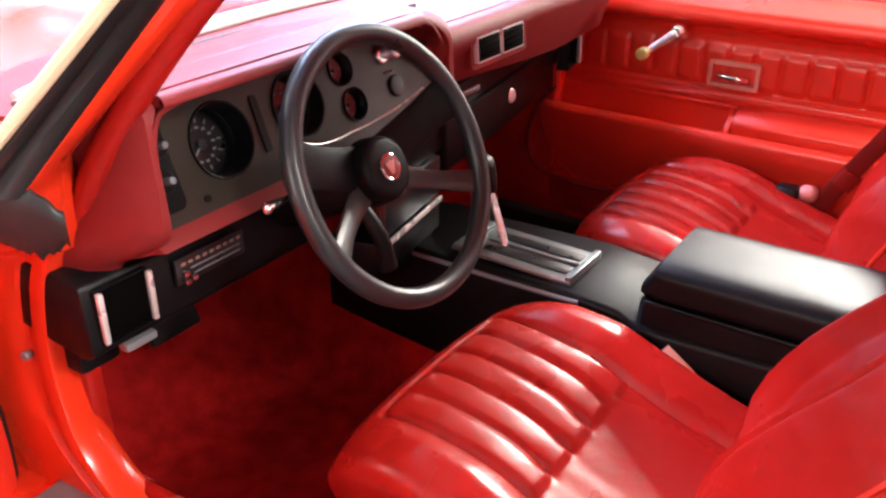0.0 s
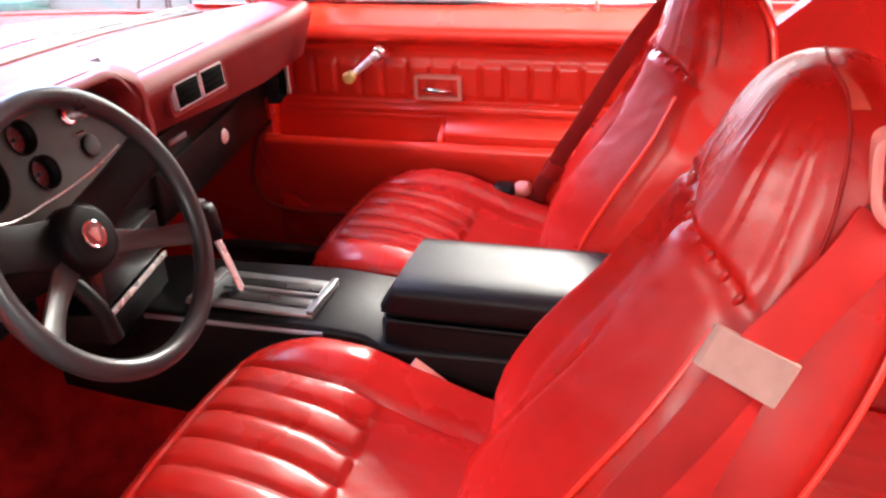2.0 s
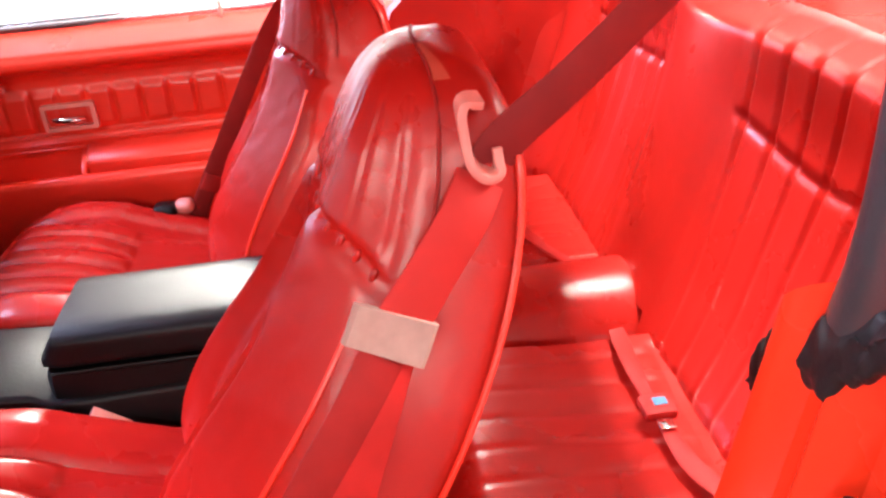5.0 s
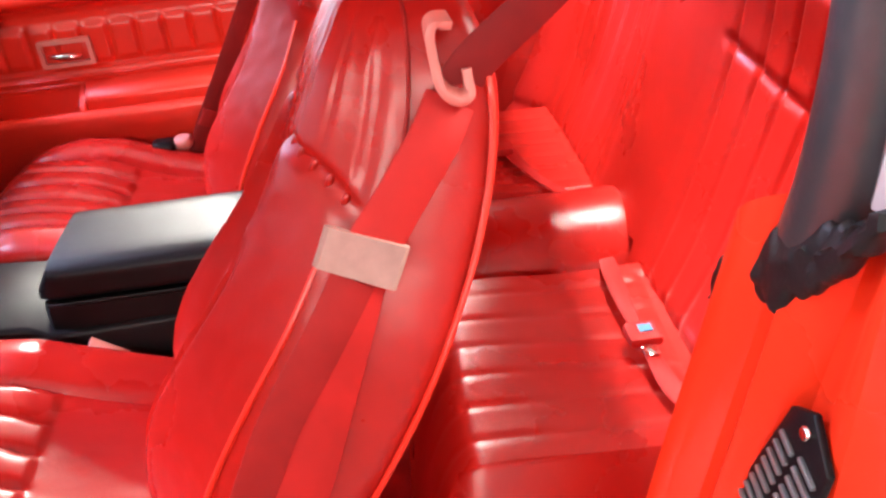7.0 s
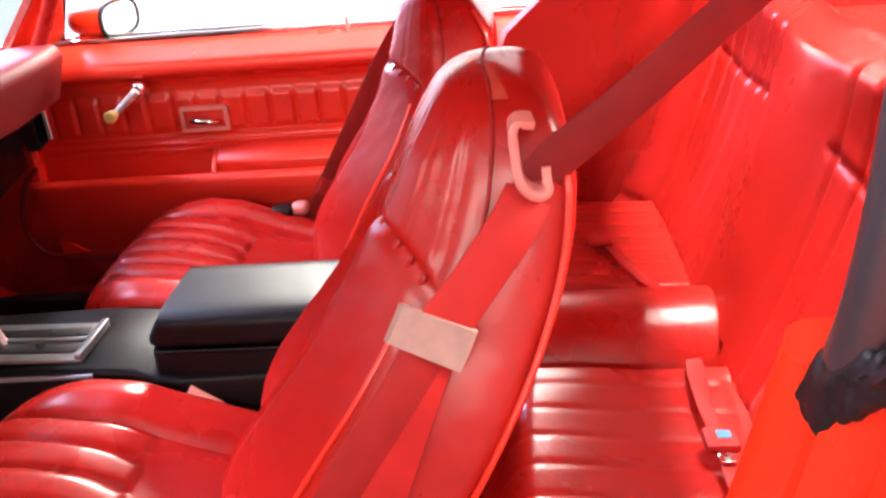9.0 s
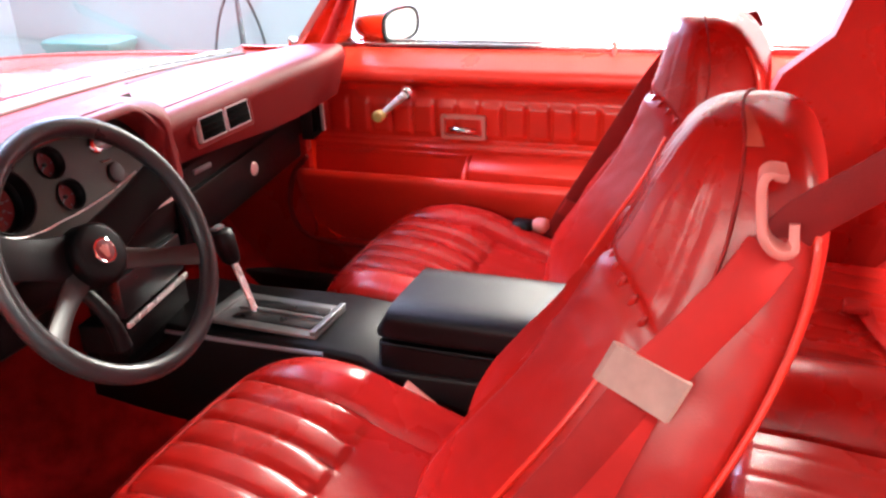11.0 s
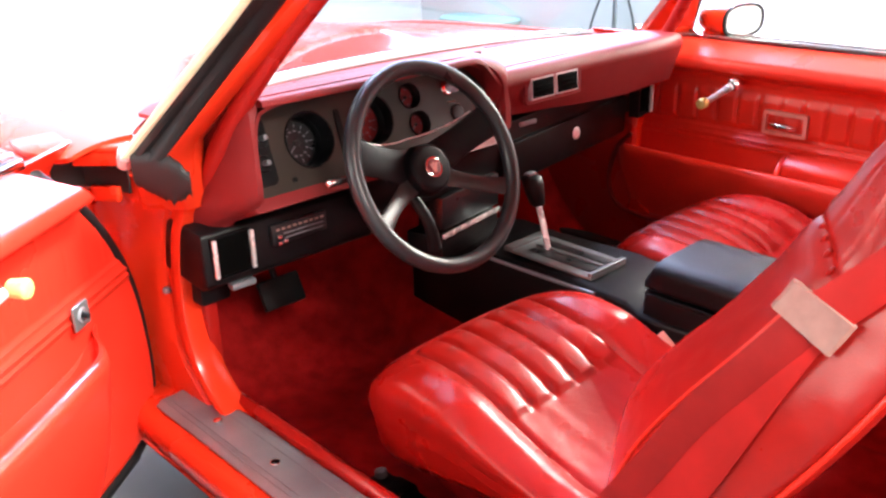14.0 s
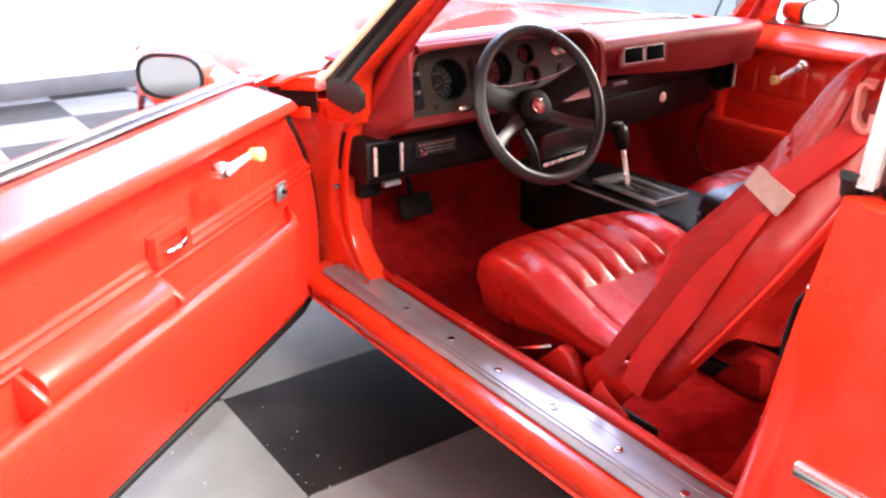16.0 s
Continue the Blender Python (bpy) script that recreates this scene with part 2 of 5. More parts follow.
def ball(center, r, scale=(1, 1, 1), bm=None):
    own = bmesh.new()
    bmesh.ops.create_uvsphere(own, u_segments=20, v_segments=12, radius=r)
    bmesh.ops.scale(own, verts=own.verts, vec=scale)
    bmesh.ops.translate(own, verts=own.verts, vec=center)
    return merge(bm, own)


def rounded(w, h, r, n=5):
    """Outline of a rounded rectangle about the origin."""
    out = []
    for cx, cy, a0 in ((w / 2 - r, h / 2 - r, 0), (-w / 2 + r, h / 2 - r, 90), (-w / 2 + r, -h / 2 + r, 180), (w / 2 - r, -h / 2 + r, 270)):
        out += [(cx + r * math.cos(radians(a0 + 90 * k / n)), cy + r * math.sin(radians(a0 + 90 * k / n))) for k in range(n + 1)]
    return out


def frame_mesh(w, h, r, bar, depth, bm=None):
    """A picture-frame shape in the xz plane, its front at y=0 and its back at y=depth."""
    own = bmesh.new()
    o, i = rounded(w, h, r), rounded(w - 2 * bar, h - 2 * bar, max(r - bar, 0.001))
    loops = [[(x, 0.0015, z) for x, z in o], [(x * 0.99, 0, z * 0.98) for x, z in o], [(x, 0, z) for x, z in i], [(x, depth, z) for x, z in i], [(x, depth, z) for x, z in o]]
    loops.append(loops[0])
    rings(loops, caps=False, bm=own)
    bmesh.ops.remove_doubles(own, verts=own.verts, dist=1e-6)
    return merge(bm, own)


def grid_skin(fn, nu, nv, thick=0.0, away=(0, 0, -1)):
    """A sheet fn(u, v) with u, v from 0 to 1; thick adds a back side towards away."""
    bm = bmesh.new()
    vs = [[bm.verts.new(fn(i / nu, j / nv)) for j in range(nv + 1)] for i in range(nu + 1)]
    for i in range(nu):
        for j in range(nv):
            bm.faces.new((vs[i][j], vs[i + 1][j], vs[i + 1][j + 1], vs[i][j + 1]))
    if not thick:
        return bm
    bm.normal_update()
    mean = sum((v.normal for row in vs for v in row), Vector())
    d = math.copysign(thick, mean.dot(Vector(away)))
    back = [[bm.verts.new(v.co + v.normal * d) for v in row] for row in vs]
    for i in range(nu):
        for j in range(nv):
            bm.faces.new((back[i][j], back[i][j + 1], back[i + 1][j + 1], back[i + 1][j]))
    rim = [(i, 0) for i in range(nu)] + [(nu, j) for j in range(nv)] + [(i, nv) for i in range(nu, 0, -1)] + [(0, j) for j in range(nv, 0, -1)]
    for (i, j), (k, l) in zip(rim, rim[1:] + rim[:1]):
        bm.faces.new((vs[i][j], vs[k][l], back[k][l], back[i][j]))
    return bm


def superring(n, e):
    """n points of a squared circle, evenly spaced along it."""
    fine = []
    for k in range(1441):
        a = 2 * math.pi * k / 1440
        c, s = math.cos(a), math.sin(a)
        fine.append((math.copysign(abs(c) ** (2 / e), c), math.copysign(abs(s) ** (2 / e), s)))
    run = [0.0]
    for p, q in zip(fine, fine[1:]):
        run.append(run[-1] + math.hypot(q[0] - p[0], q[1] - p[1]))
    xs = np.interp(np.arange(n) * run[-1] / n, run, [p[0] for p in fine])
    ys = np.interp(np.arange(n) * run[-1] / n, run, [p[1] for p in fine])
    return [(float(x), float(y)) for x, y in zip(xs, ys)]


def seam(d, width=0.005):
    """A narrow stitched groove: 1 on the seam, 0 away from it."""
    return math.exp(-((d / width) ** 2))


def rib(x, pitch):
    """0 in the seam between two pleats, 1 on a pleat."""
    return abs(math.sin(math.pi * x / pitch)) ** 0.75


def step(a, b, x):
    u = min(max((x - a) / (b - a), 0), 1)
    return u * u * (3 - 2 * u)


# ---- the room ----
def room():
    g = 0.508
    floor = thing("floor", "black and light grey checkered vinyl tile floor", "floor", kind="structure")
    part("floor_bed", block(-6, 6, -5, 5.2, -0.1, -0.004, 0), GROUT, floor)
    meshes = {}
    for k, mat in (("black", TILE_BLACK), ("grey", TILE_GREY)):
        meshes[k] = part("tile", block(-g / 2 + 0.001, g / 2 - 0.001, -g / 2 + 0.001, g / 2 - 0.001, -0.006, 0, 0.0015, 1), mat, floor, smooth=False)
    first = {"black": True, "grey": True}
    for i in range(-10, 10):
        for j in range(-10, 11):
            x, y = -1.065 + g * (i + 0.5), 0.18 + g * (j + 0.5)
            if x < -5.7 or x > 4.2 or y > 5.1 or y < -5.0:
                continue
            k = "black" if (i + j) % 2 == 0 else "grey"
            ob = meshes[k]
            if not first[k]:
                ob = ob.copy()
                scene.collection.objects.link(ob)
            first[k] = False
            ob.location = (x, y, 0)
    # the west wall is out of view; its grey only dims the bounce light
    for name, b in (("wall_north", (-6, 6, 4.9, 5.1, 0, 3.2)), ("wall_south", (-6, 6, -5, -4.8, 0, 3.2)), ("wall_east", (3.95, 4.15, -4.8, 4.9, 0, 3.2)), ("wall_west", (-5.6, -5.4, -4.8, 4.9, 0, 3.2))):
        tagged(part(name, block(*b, 0), WALL_GREY if name == "wall_west" else WALL, smooth=False), "unseen west wall, grey to hold down bounce light" if name == "wall_west" else "plain white painted showroom wall", "wall", kind="structure")
    tagged(part("ceiling", block(-6, 6, -5, 5.2, 3.2, 3.3, 0), CEIL, smooth=False), "plain white painted ceiling", "ceiling", kind="structure")
    box = thing("storage_bin", "pale teal plastic bin on the floor by the wall", "bin")
    part("tub", rings([[(3.76 + a * w, 4.03 + b * d, z) for a, b in superring(24, 6)] for w, d, z in ((0.13, 0.27, 0.0), (0.16, 0.32, 0.30), (0.17, 0.33, 0.30), (0.17, 0.33, 0.32))]), TEAL, box)
    part("lid", rings([[(3.76 + a * w, 4.03 + b * d, z) for a, b in superring(24, 6)] for w, d, z in ((0.175, 0.335, 0.321), (0.175, 0.335, 0.345), (0.15, 0.31, 0.36))]), TEAL, box)
    stand = thing("tripod_stand", "thin grey metal tripod stand by the wall", "stand")
    part("pole", tube([(3.72, 2.72, 0.20), (3.72, 2.72, 1.5)], 0.010, 10), PLATE, stand)
    for k in range(3):
        a = radians(100 + 120 * k)
        c, q = math.cos(a), math.sin(a)
        part("leg", tube([(3.72 + 0.02 * c, 2.72 + 0.02 * q, 0.72), (3.72 + 0.12 * c, 2.72 + 0.12 * q, 0.55), (3.72 + 0.19 * c, 2.72 + 0.19 * q, 0.30), (3.72 + 0.21 * c, 2.72 + 0.21 * q, 0.006)], 0.009, 8, 14), PLATE, stand)
    tagged(part("baseboard", block(-5.4, 3.95, 4.885, 4.9, 0.0, 0.12, 0.004), BASE), "dark grey baseboard along a white wall", "baseboard", kind="structure")

    rnd = random.Random(4)
    bm = bmesh.new()
    for k in range(240):
        x, y, r = rnd.uniform(-1.9, -0.95), rnd.uniform(-0.9, 0.7), rnd.choice((0.0006, 0.0008, 0.001, 0.0013, 0.002))
        if (math.floor((x + 1.065) / g) + math.floor((y - 0.18) / g)) % 2 and k % 8:
            continue
        block(x - r, x + r * rnd.uniform(0.5, 1.5), y - r, y + r, 0.0002, 0.0016, 0, bm=bm)
    tagged(part("floor_dust", bm, WHITEMARK, smooth=False), "tiny white dust specks on the floor tiles", "dust", kind="stuff")


room()


# ---- car body ----
def car_body():
    car = thing("car", "red painted two-door coupe with its driver door swung open", "car")
    # floor pan and carpet
    part("floor_pan", block(-0.66, 0.66, -1.2, 1.15, 0.16, 0.195, 0.005), UNDER, car)

    def carpet(u, v):
        x, y = -0.70 + 1.40 * u, -0.92 + 1.98 * v
        hump = 0.20 * math.exp(-((x / 0.13) ** 4)) * (0.55 + 0.45 * step(-0.1, 0.9, y))
        toe = 0.42 * step(0.62, 1.05, y)
        side = 0.10 * step(0.64, 0.70, abs(x))
        z = 0.215 + hump + toe + side + 0.006 * noise.noise((x * 6, y * 6, 0))
        return x, y, z

    part("carpet", grid_skin(carpet, 60, 80, 0.012), CARPET, car, "dark red cut-pile carpet")
    for s in (-1, 1):
        # rocker and sill
        out = [(0.70, 0.285), (0.815, 0.285), (0.836, 0.300), (0.846, 0.320), (0.849, 0.338), (0.845, 0.352), (0.834, 0.362), (0.70, 0.366)]
        part("sill", prism([(s * x, z) for x, z in out], "y", -0.95, 0.78, 0.006), PAINT, car)
        part("rocker_trim", prism([(s * x, z) for x, z in ((0.826, 0.297), (0.834, 0.302), (0.842, 0.308), (0.845, 0.302), (0.836, 0.292), (0.826, 0.288))], "y", -0.92, 0.74), CHROME, car, "thin bright rocker trim")
        part("rocker_inner", block(min(s * 0.64, s * 0.70), max(s * 0.64, s * 0.70), -0.95, 0.78, 0.20, 0.286, 0.005), UNDER, car)
        part("sill_lip", prism([(s * x, z) for x, z in ((0.682, 0.30), (0.708, 0.30), (0.708, 0.388), (0.695, 0.394), (0.682, 0.386))], "y", -0.88, 0.64, 0.003), VINYL, car)
        # kick panel
        part("kick_panel", block(min(s * 0.68, s * 0.71), max(s * 0.68, s * 0.71), 0.50, 1.06, 0.2, 0.80, 0.01), VINYL, car)
        # hinge pillar: its rear flange follows the rounded door opening
        sec = []
        for q in range(24):
            z = 0.345 + 0.020 * q
            yb = curve_values([(0.34, 0.30), (0.365, 0.365), (0.392, 0.418), (0.43, 0.462), (0.469, 0.488), (0.53, 0.502), (0.593, 0.504), (0.66, 0.494), (0.723, 0.475), (0.78, 0.442), (0.814, 0.412), (0.90, 0.330)], z)[0] + 0.006
            f = max(yb + 0.085, 0.60)
            sec.append([(s * x, y, z) for x, y in ((0.690, yb + 0.014), (0.700, yb + 0.003), (0.735, yb), (0.746, yb + 0.003), (0.750, yb + 0.014), (0.748, yb + 0.030), (0.741, yb + 0.036), (0.741, yb + 0.052), (0.750, yb + 0.060), (0.756, f), (0.762, max(f + 0.03, 0.655)), (0.785, 0.700), (0.800, 0.72), (0.815, 0.80), (0.69, 0.80))])
        part("hinge_pillar", rings(sec), PAINT, car)
        part("wing_inner", prism([(s * x, y) for x, y in ((0.80, 0.715), (0.905, 0.745), (0.91, 0.80), (0.80, 0.80))], "z", 0.30, 0.86, 0.004), PAINT, car)
        for z in (0.46, 0.745):
            hinge = part("door_hinge", prism([(s * x, y) for x, y in ((0.79, 0.705), (0.845, 0.655), (0.875, 0.665), (0.865, 0.69), (0.83, 0.725))], "z", z, z + 0.035, 0.004), PAINT, car, "painted door hinge")
            part("hinge_pin", disc((s * 0.862, 0.672, z + 0.018), (0, 0, 1), 0.008, 0.06, 14, 0.002), UNDER, hinge)
            part("hinge_bolt", disc((s * 0.782, 0.690, z + 0.018), (s * 0.8, -0.5, 0), 0.009, 0.02, 6), ALU, hinge)
        # black sheets laid on the jamb paint the shade of the hinge cavity
        part("jamb_cavity_shade", prism([(s * x, y) for x, y in ((0.80, 0.712), (0.858, 0.728), (0.862, 0.735), (0.80, 0.735))], "z", 0.775, 0.854, 0.002), UNDER, car, "black plate painting the shade of the hinge cavity")
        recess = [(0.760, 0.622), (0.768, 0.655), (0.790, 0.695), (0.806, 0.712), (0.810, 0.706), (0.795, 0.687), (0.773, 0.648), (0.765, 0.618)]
        part("hinge_recess_shade", prism([(s * x, y) for x, y in recess], "z", 0.772, 0.848, 0.001), UNDER, car, "black sheet painting shade above the upper hinge")
        part("hinge_strap", prism([(s * x, y) for x, y in ((0.770, 0.640), (0.800, 0.690), (0.812, 0.684), (0.812, 0.672), (0.784, 0.632))], "z", 0.756, 0.786, 0.004), PAINT, car, "painted hinge strap")
        part("cowl_side", prism([(s * x, y) for x, y in ((0.72, 0.60), (0.765, 0.585), (0.80, 0.62), (0.835, 0.668), (0.90, 0.655), (0.912, 0.70), (0.90, 0.80), (0.72, 0.80))], "z", 0.856, 0.870, 0.004), PAINT, car)
        part("cowl_fold", prism([(s * x, y) for x, y in ((0.762, 0.592), (0.770, 0.592), (0.842, 0.668), (0.836, 0.674))], "z", 0.832, 0.862, 0.003), PAINT, car, "folded cowl flange")
        lace = [(s * x, y + (0.045 if s > 0 else 0), z) for x, y, z in ((0.616, 0.186, 1.15), (0.655, 0.283, 1.04), (0.688, 0.352, 0.945), (0.703, 0.392, 0.885))] + [(s * 0.706, y, z) for y, z in ((0.425, 0.832), (0.488, 0.755), (0.538, 0.668), (0.560, 0.535), (0.540, 0.425), (0.500, 0.372), (0.44, 0.352))]
        part("windlace", tube(lace, 0.017, 12, 80), VINYL, car, "rounded red vinyl windlace")
        part("jamb_plug", disc((s * 0.748, 0.566, 0.588), (s, -0.25, 0), 0.007, 0.012, 12, 0.002), ALU, car, "small grey jamb bolt")
        # screen pillar: a red post with a ridged rubber strip and, outside it, a bright edge with its cream reflection
        # painted in
        def pillar_edges(z):
            """Outer strip edge, strip to post edge and inner post edge, in plan, at a height."""
            u = (z - 0.90) / 0.25
            if z < 0.90:
                t = (0.90 - z) / 0.12
                return (Vector((0.848 - 0.048 * t, 0.405 + 0.095 * t)), Vector((0.824 - 0.068 * t, 0.348 + 0.097 * t)), Vector((0.712 - 0.018 * t, 0.423 + 0.024 * t)))
            return (Vector((0.848 - 0.116 * u, 0.405 - 0.207 * u)), Vector((0.824 - 0.176 * u, 0.348 - 0.136 * u)), Vector((0.712 - 0.092 * u, 0.423 - 0.243 * u)))
        ahead = 0.072 if s > 0 else 0.0
        post, strip, bright = [], [], []
        for q in range(22):
            z = 0.78 + 0.512 * q / 21
            a, b, c = (p + Vector((0, ahead)) for p in pillar_edges(z))
            m = (b + c) / 2 + Vector((0.006, -0.010))
            post.append([(s * p.x, p.y, z) for p in (b, (b + m) / 2 + Vector((0.002, -0.004)), m, (m + c) / 2 + Vector((0.0, -0.003)), c, c + Vector((-0.004, 0.012)), c + Vector((0.012, 0.040)), a + Vector((-0.012, 0.022)), a * 0.98 + b * 0.02)])
            if z > 0.885:
                d = b - a
                n = Vector((d.y, -d.x)).normalized()
                if n.y > 0:
                    n = -n
                strip.append([(s * p.x, p.y, z) for p in (a + d * w + n * h for w, h in ((0.0, 0.001), (0.02, 0.007), (0.12, 0.010), (0.30, 0.009), (0.40, 0.003), (0.48, 0.004), (0.60, 0.009), (0.80, 0.009), (0.94, 0.005), (0.99, 0.001)))])
                d.normalize()
                bright.append([(s * p.x, p.y, z) for p in (a - d * w + n * h for w, h in ((-0.001, 0.002), (-0.001, 0.009), (0.004, 0.013), (0.012, 0.012), (0.018, 0.006), (0.018, 0.0)))])
        part("screen_pillar", rings(post), PAINT, car)
        part("pillar_seal", rings(strip), RUBBER, car, "ridged black rubber weatherstrip")
        part("pillar_trim", rings(bright), CREAM, car, "bright pillar trim with a cream reflection in its colour")
        rag = []
        for k in range(25):
            u = k / 24
            r = 0.038 * math.sin(math.pi * (0.09 + 0.84 * u)) ** 0.45 + 0.007 * noise.noise((u * 8, 3.1, s))
            c = Vector((s * (0.850 - 0.052 * u), 0.408 + ahead - 0.084 * u, 0.886 - 0.022 * u))
            rag.append([c + Vector((s * 0.006 * a, -0.010 * a - 0.006, b * r + (0.014 * noise.noise((u * 10, 8.0, s)) if b < 0 else 0))) for a, b in superring(18, 3.0)])
        part("seal_end", rings(rag), RUBBER, car, "torn black rubber seal end")
        clip = rings([[(s * (0.838 + 0.016 * a * w), 0.440 + ahead + 0.014 * b * w - 0.35 * (z - 0.893), z) for a, b in superring(14, 4)] for z, w in ((0.872, 0.6), (0.876, 0.9), (0.890, 1.0), (0.908, 0.9), (0.914, 0.6))])
        part("trim_clip", clip, BRIGHT, car, "bright trim end clip")
    # dark tube that paints the shadow gap round the foot of the shut door
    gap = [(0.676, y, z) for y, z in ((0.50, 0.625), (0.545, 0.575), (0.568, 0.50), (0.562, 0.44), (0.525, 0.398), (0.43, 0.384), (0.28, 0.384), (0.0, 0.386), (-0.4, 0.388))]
    part("door_gap_shade", tube(gap, 0.0065, 8, 70), BELT_DARK, car, "dark tube painting the shadow gap at the door foot")
    # cowl, bonnet and wings
    def bonnet(u, v):
        x = -0.735 + 1.47 * u
        rear = 0.945 - 0.29 * (x / 0.735) ** 4
        y = rear + (2.20 - rear) * v
        crown = 0.046 * (1 - (x / 0.9) ** 2) * step(-0.05, 0.20, v)
        ridge = 0.020 * math.exp(-(((abs(x) - 0.27) / 0.075) ** 2)) * step(0.02, 0.16, v) * (1 - step(0.55, 0.95, v))
        return x, y, 0.862 + crown + ridge - 0.035 * v - 0.13 * v**4

    part("bonnet", grid_skin(bonnet, 90, 50, 0.01), PAINT, car)
    for s in (-1, 1):
        def wing(u, v):
            y0 = 0.625 + 0.125 * step(0.35, 0.62, v)
            y = y0 + (2.20 - y0) * u
            a = v * math.pi / 2
            x = 0.741 + (0.194 - 0.09 * u**3) * math.sin(a) ** 0.8 - 0.10 * u**4
            z = 0.880 - 0.035 * u - 0.16 * u**5 - 0.12 * (1 - math.cos(a)) - 0.50 * step(0.45, 1.0, v) * (1 - 0.5 * u**4)
            arch = 0.34**2 - (y - 1.52) ** 2
            if arch > 0:
                z = max(z, 0.335 + math.sqrt(arch))
            return s * x, y, z
        part("front_wing", grid_skin(wing, 60, 40, 0.008), PAINT, car)
        tyre = part("front_tyre", ring((s * 0.80, 1.52, 0.325), (1, 0, 0), 0.235, 0.088, 48, 14), RUBBER, car, "black front tyre")
        part("wheel_rim", disc((s * 0.84, 1.52, 0.325), (s, 0, 0), 0.19, 0.10, 40, 0.02), PLATE, tyre, "grey steel rim")
    part("cowl_panel", prism([(0.60, 0.842), (1.02, 0.846), (1.02, 0.83), (0.60, 0.826)], "x", -0.735, 0.735), PAINT, car)
    part("bulkhead", block(-0.74, 0.74, 1.06, 1.10, 0.18, 0.86, 0.01), UNDER, car)
    # roof and its rails
    def roof(u, v):
        x = -0.62 + 1.24 * u
        front = 0.27 - 0.20 * (x / 0.62) ** 2
        y = front - (front + 0.99) * v
        return x, y, 1.330 - 0.03 * (x / 0.6) ** 2 - 0.05 * (2 * v - 0.9) ** 2

    part("roof", grid_skin(roof, 24, 24, 0.03), PAINT, car)
    # quarter panels and jambs
    for s in (-1, 1):
        def quarter(u, v):
            z = 0.22 + 0.74 * v
            y = -0.778 - 0.130 * z - 1.38 * u
            x = 0.934 - 0.05 * (2 * v - 0.75) ** 2 * (0.4 + 0.6 * step(0.0, 0.3, u)) - 0.05 * step(0.85, 1, v) - 0.012 * (1 - step(0, 0.04, u))
            return s * x, y, z
        part("quarter_panel", grid_skin(quarter, 30, 24, 0.008, (-s, 0, 0)), PAINT, car)
        part("side_moulding", prism([(s * x, z) for x, z in ((0.918, 0.652), (0.938, 0.660), (0.938, 0.676), (0.918, 0.684))], "y", -1.9, -0.889, 0.002), CHROME, car, "thin chrome side moulding")
        # lock pillar: outline in plan, leaning back with height
        jamb = [(0.928, -0.772), (0.920, -0.754), (0.908, -0.732), (0.898, -0.716), (0.888, -0.710), (0.875, -0.704), (0.848, -0.703), (0.835, -0.694), (0.822, -0.666), (0.811, -0.652), (0.800, -0.656), (0.790, -0.652), (0.781, -0.632), (0.774, -0.625), (0.766, -0.623), (0.756, -0.630), (0.735, -0.66), (0.70, -0.72), (0.66, -0.78), (0.655, -0.98), (0.88, -0.98), (0.93, -0.84)]
        part("lock_pillar", rings([[(s * (x - 0.03 * step(0.80, 1.0, z) * step(0.86, 0.93, x)), y - (0.20 - 0.065 * step(0.79, 0.93, x)) * z, z - 0.085 * (1 - step(0.70, 0.80, x)) * step(0.70, 0.99, z)) for x, y in jamb] for z in [0.24 + 0.05 * k for k in range(16)]]), PAINT, car)
        part("quarter_trim", rings([[(s * x, y - 0.27 * min(z, 0.9), z) for x, y in ((0.672, -0.68), (0.650, -0.72), (0.640, -0.76), (0.634, -0.84), (0.630, -1.30), (0.66, -1.30), (0.664, -0.74))] for z in (0.22, 0.40, 0.55, 0.70, 0.84, 0.90, 0.925)]), VINYL, car, "red vinyl rear side trim")
        part("striker", disc((s * 0.866, -0.822, 0.664), (0, 1, 0), 0.009, 0.05, 16, 0.003), CHROME, car)
        # upper rear pillar with its seal
        sec = []
        for q in range(9):
            u = q / 8
            c = Vector((s * (0.835 - 0.02 * u - 0.05 * u * u), -0.935 - 0.02 * u, 0.86 + 0.38 * u))
            sec.append([c + Vector((s * a * 0.045, b * 0.055, 0)) for a, b in superring(16, 3)])
        part("rear_pillar", rings(sec), PAINT, car)
        line = [(s * x, y, z) for x, y, z in ((0.805, -0.862, 0.960), (0.809, -0.867, 1.003), (0.809, -0.872, 1.069), (0.803, -0.876, 1.156), (0.792, -0.880, 1.260))]
        part("pillar_seal", tube(line, lambda u: 0.030 - 0.004 * u, 16, 30), GREYRUBBER, car, "grey weathered rubber weatherstrip")
        for off, wide, thick, mat, note in ((-0.011, 0.012, 0.016, PLATE, "ribbed grey pillar moulding"), (0.004, 0.016, 0.013, GREYTRIM, "pale grey pillar moulding"), (0.020, 0.014, 0.018, BRIGHT, "bright white pillar edge trim")):
            line = [(s * (x + off), y, z) for x, y, z in ((0.843, -0.871, 1.000), (0.843, -0.875, 1.056), (0.838, -0.880, 1.138), (0.826, -0.883, 1.260))]
            part("pillar_trim", strap(line, (0.95, -0.30 * s, 0.0), wide, thick), mat, car, note)
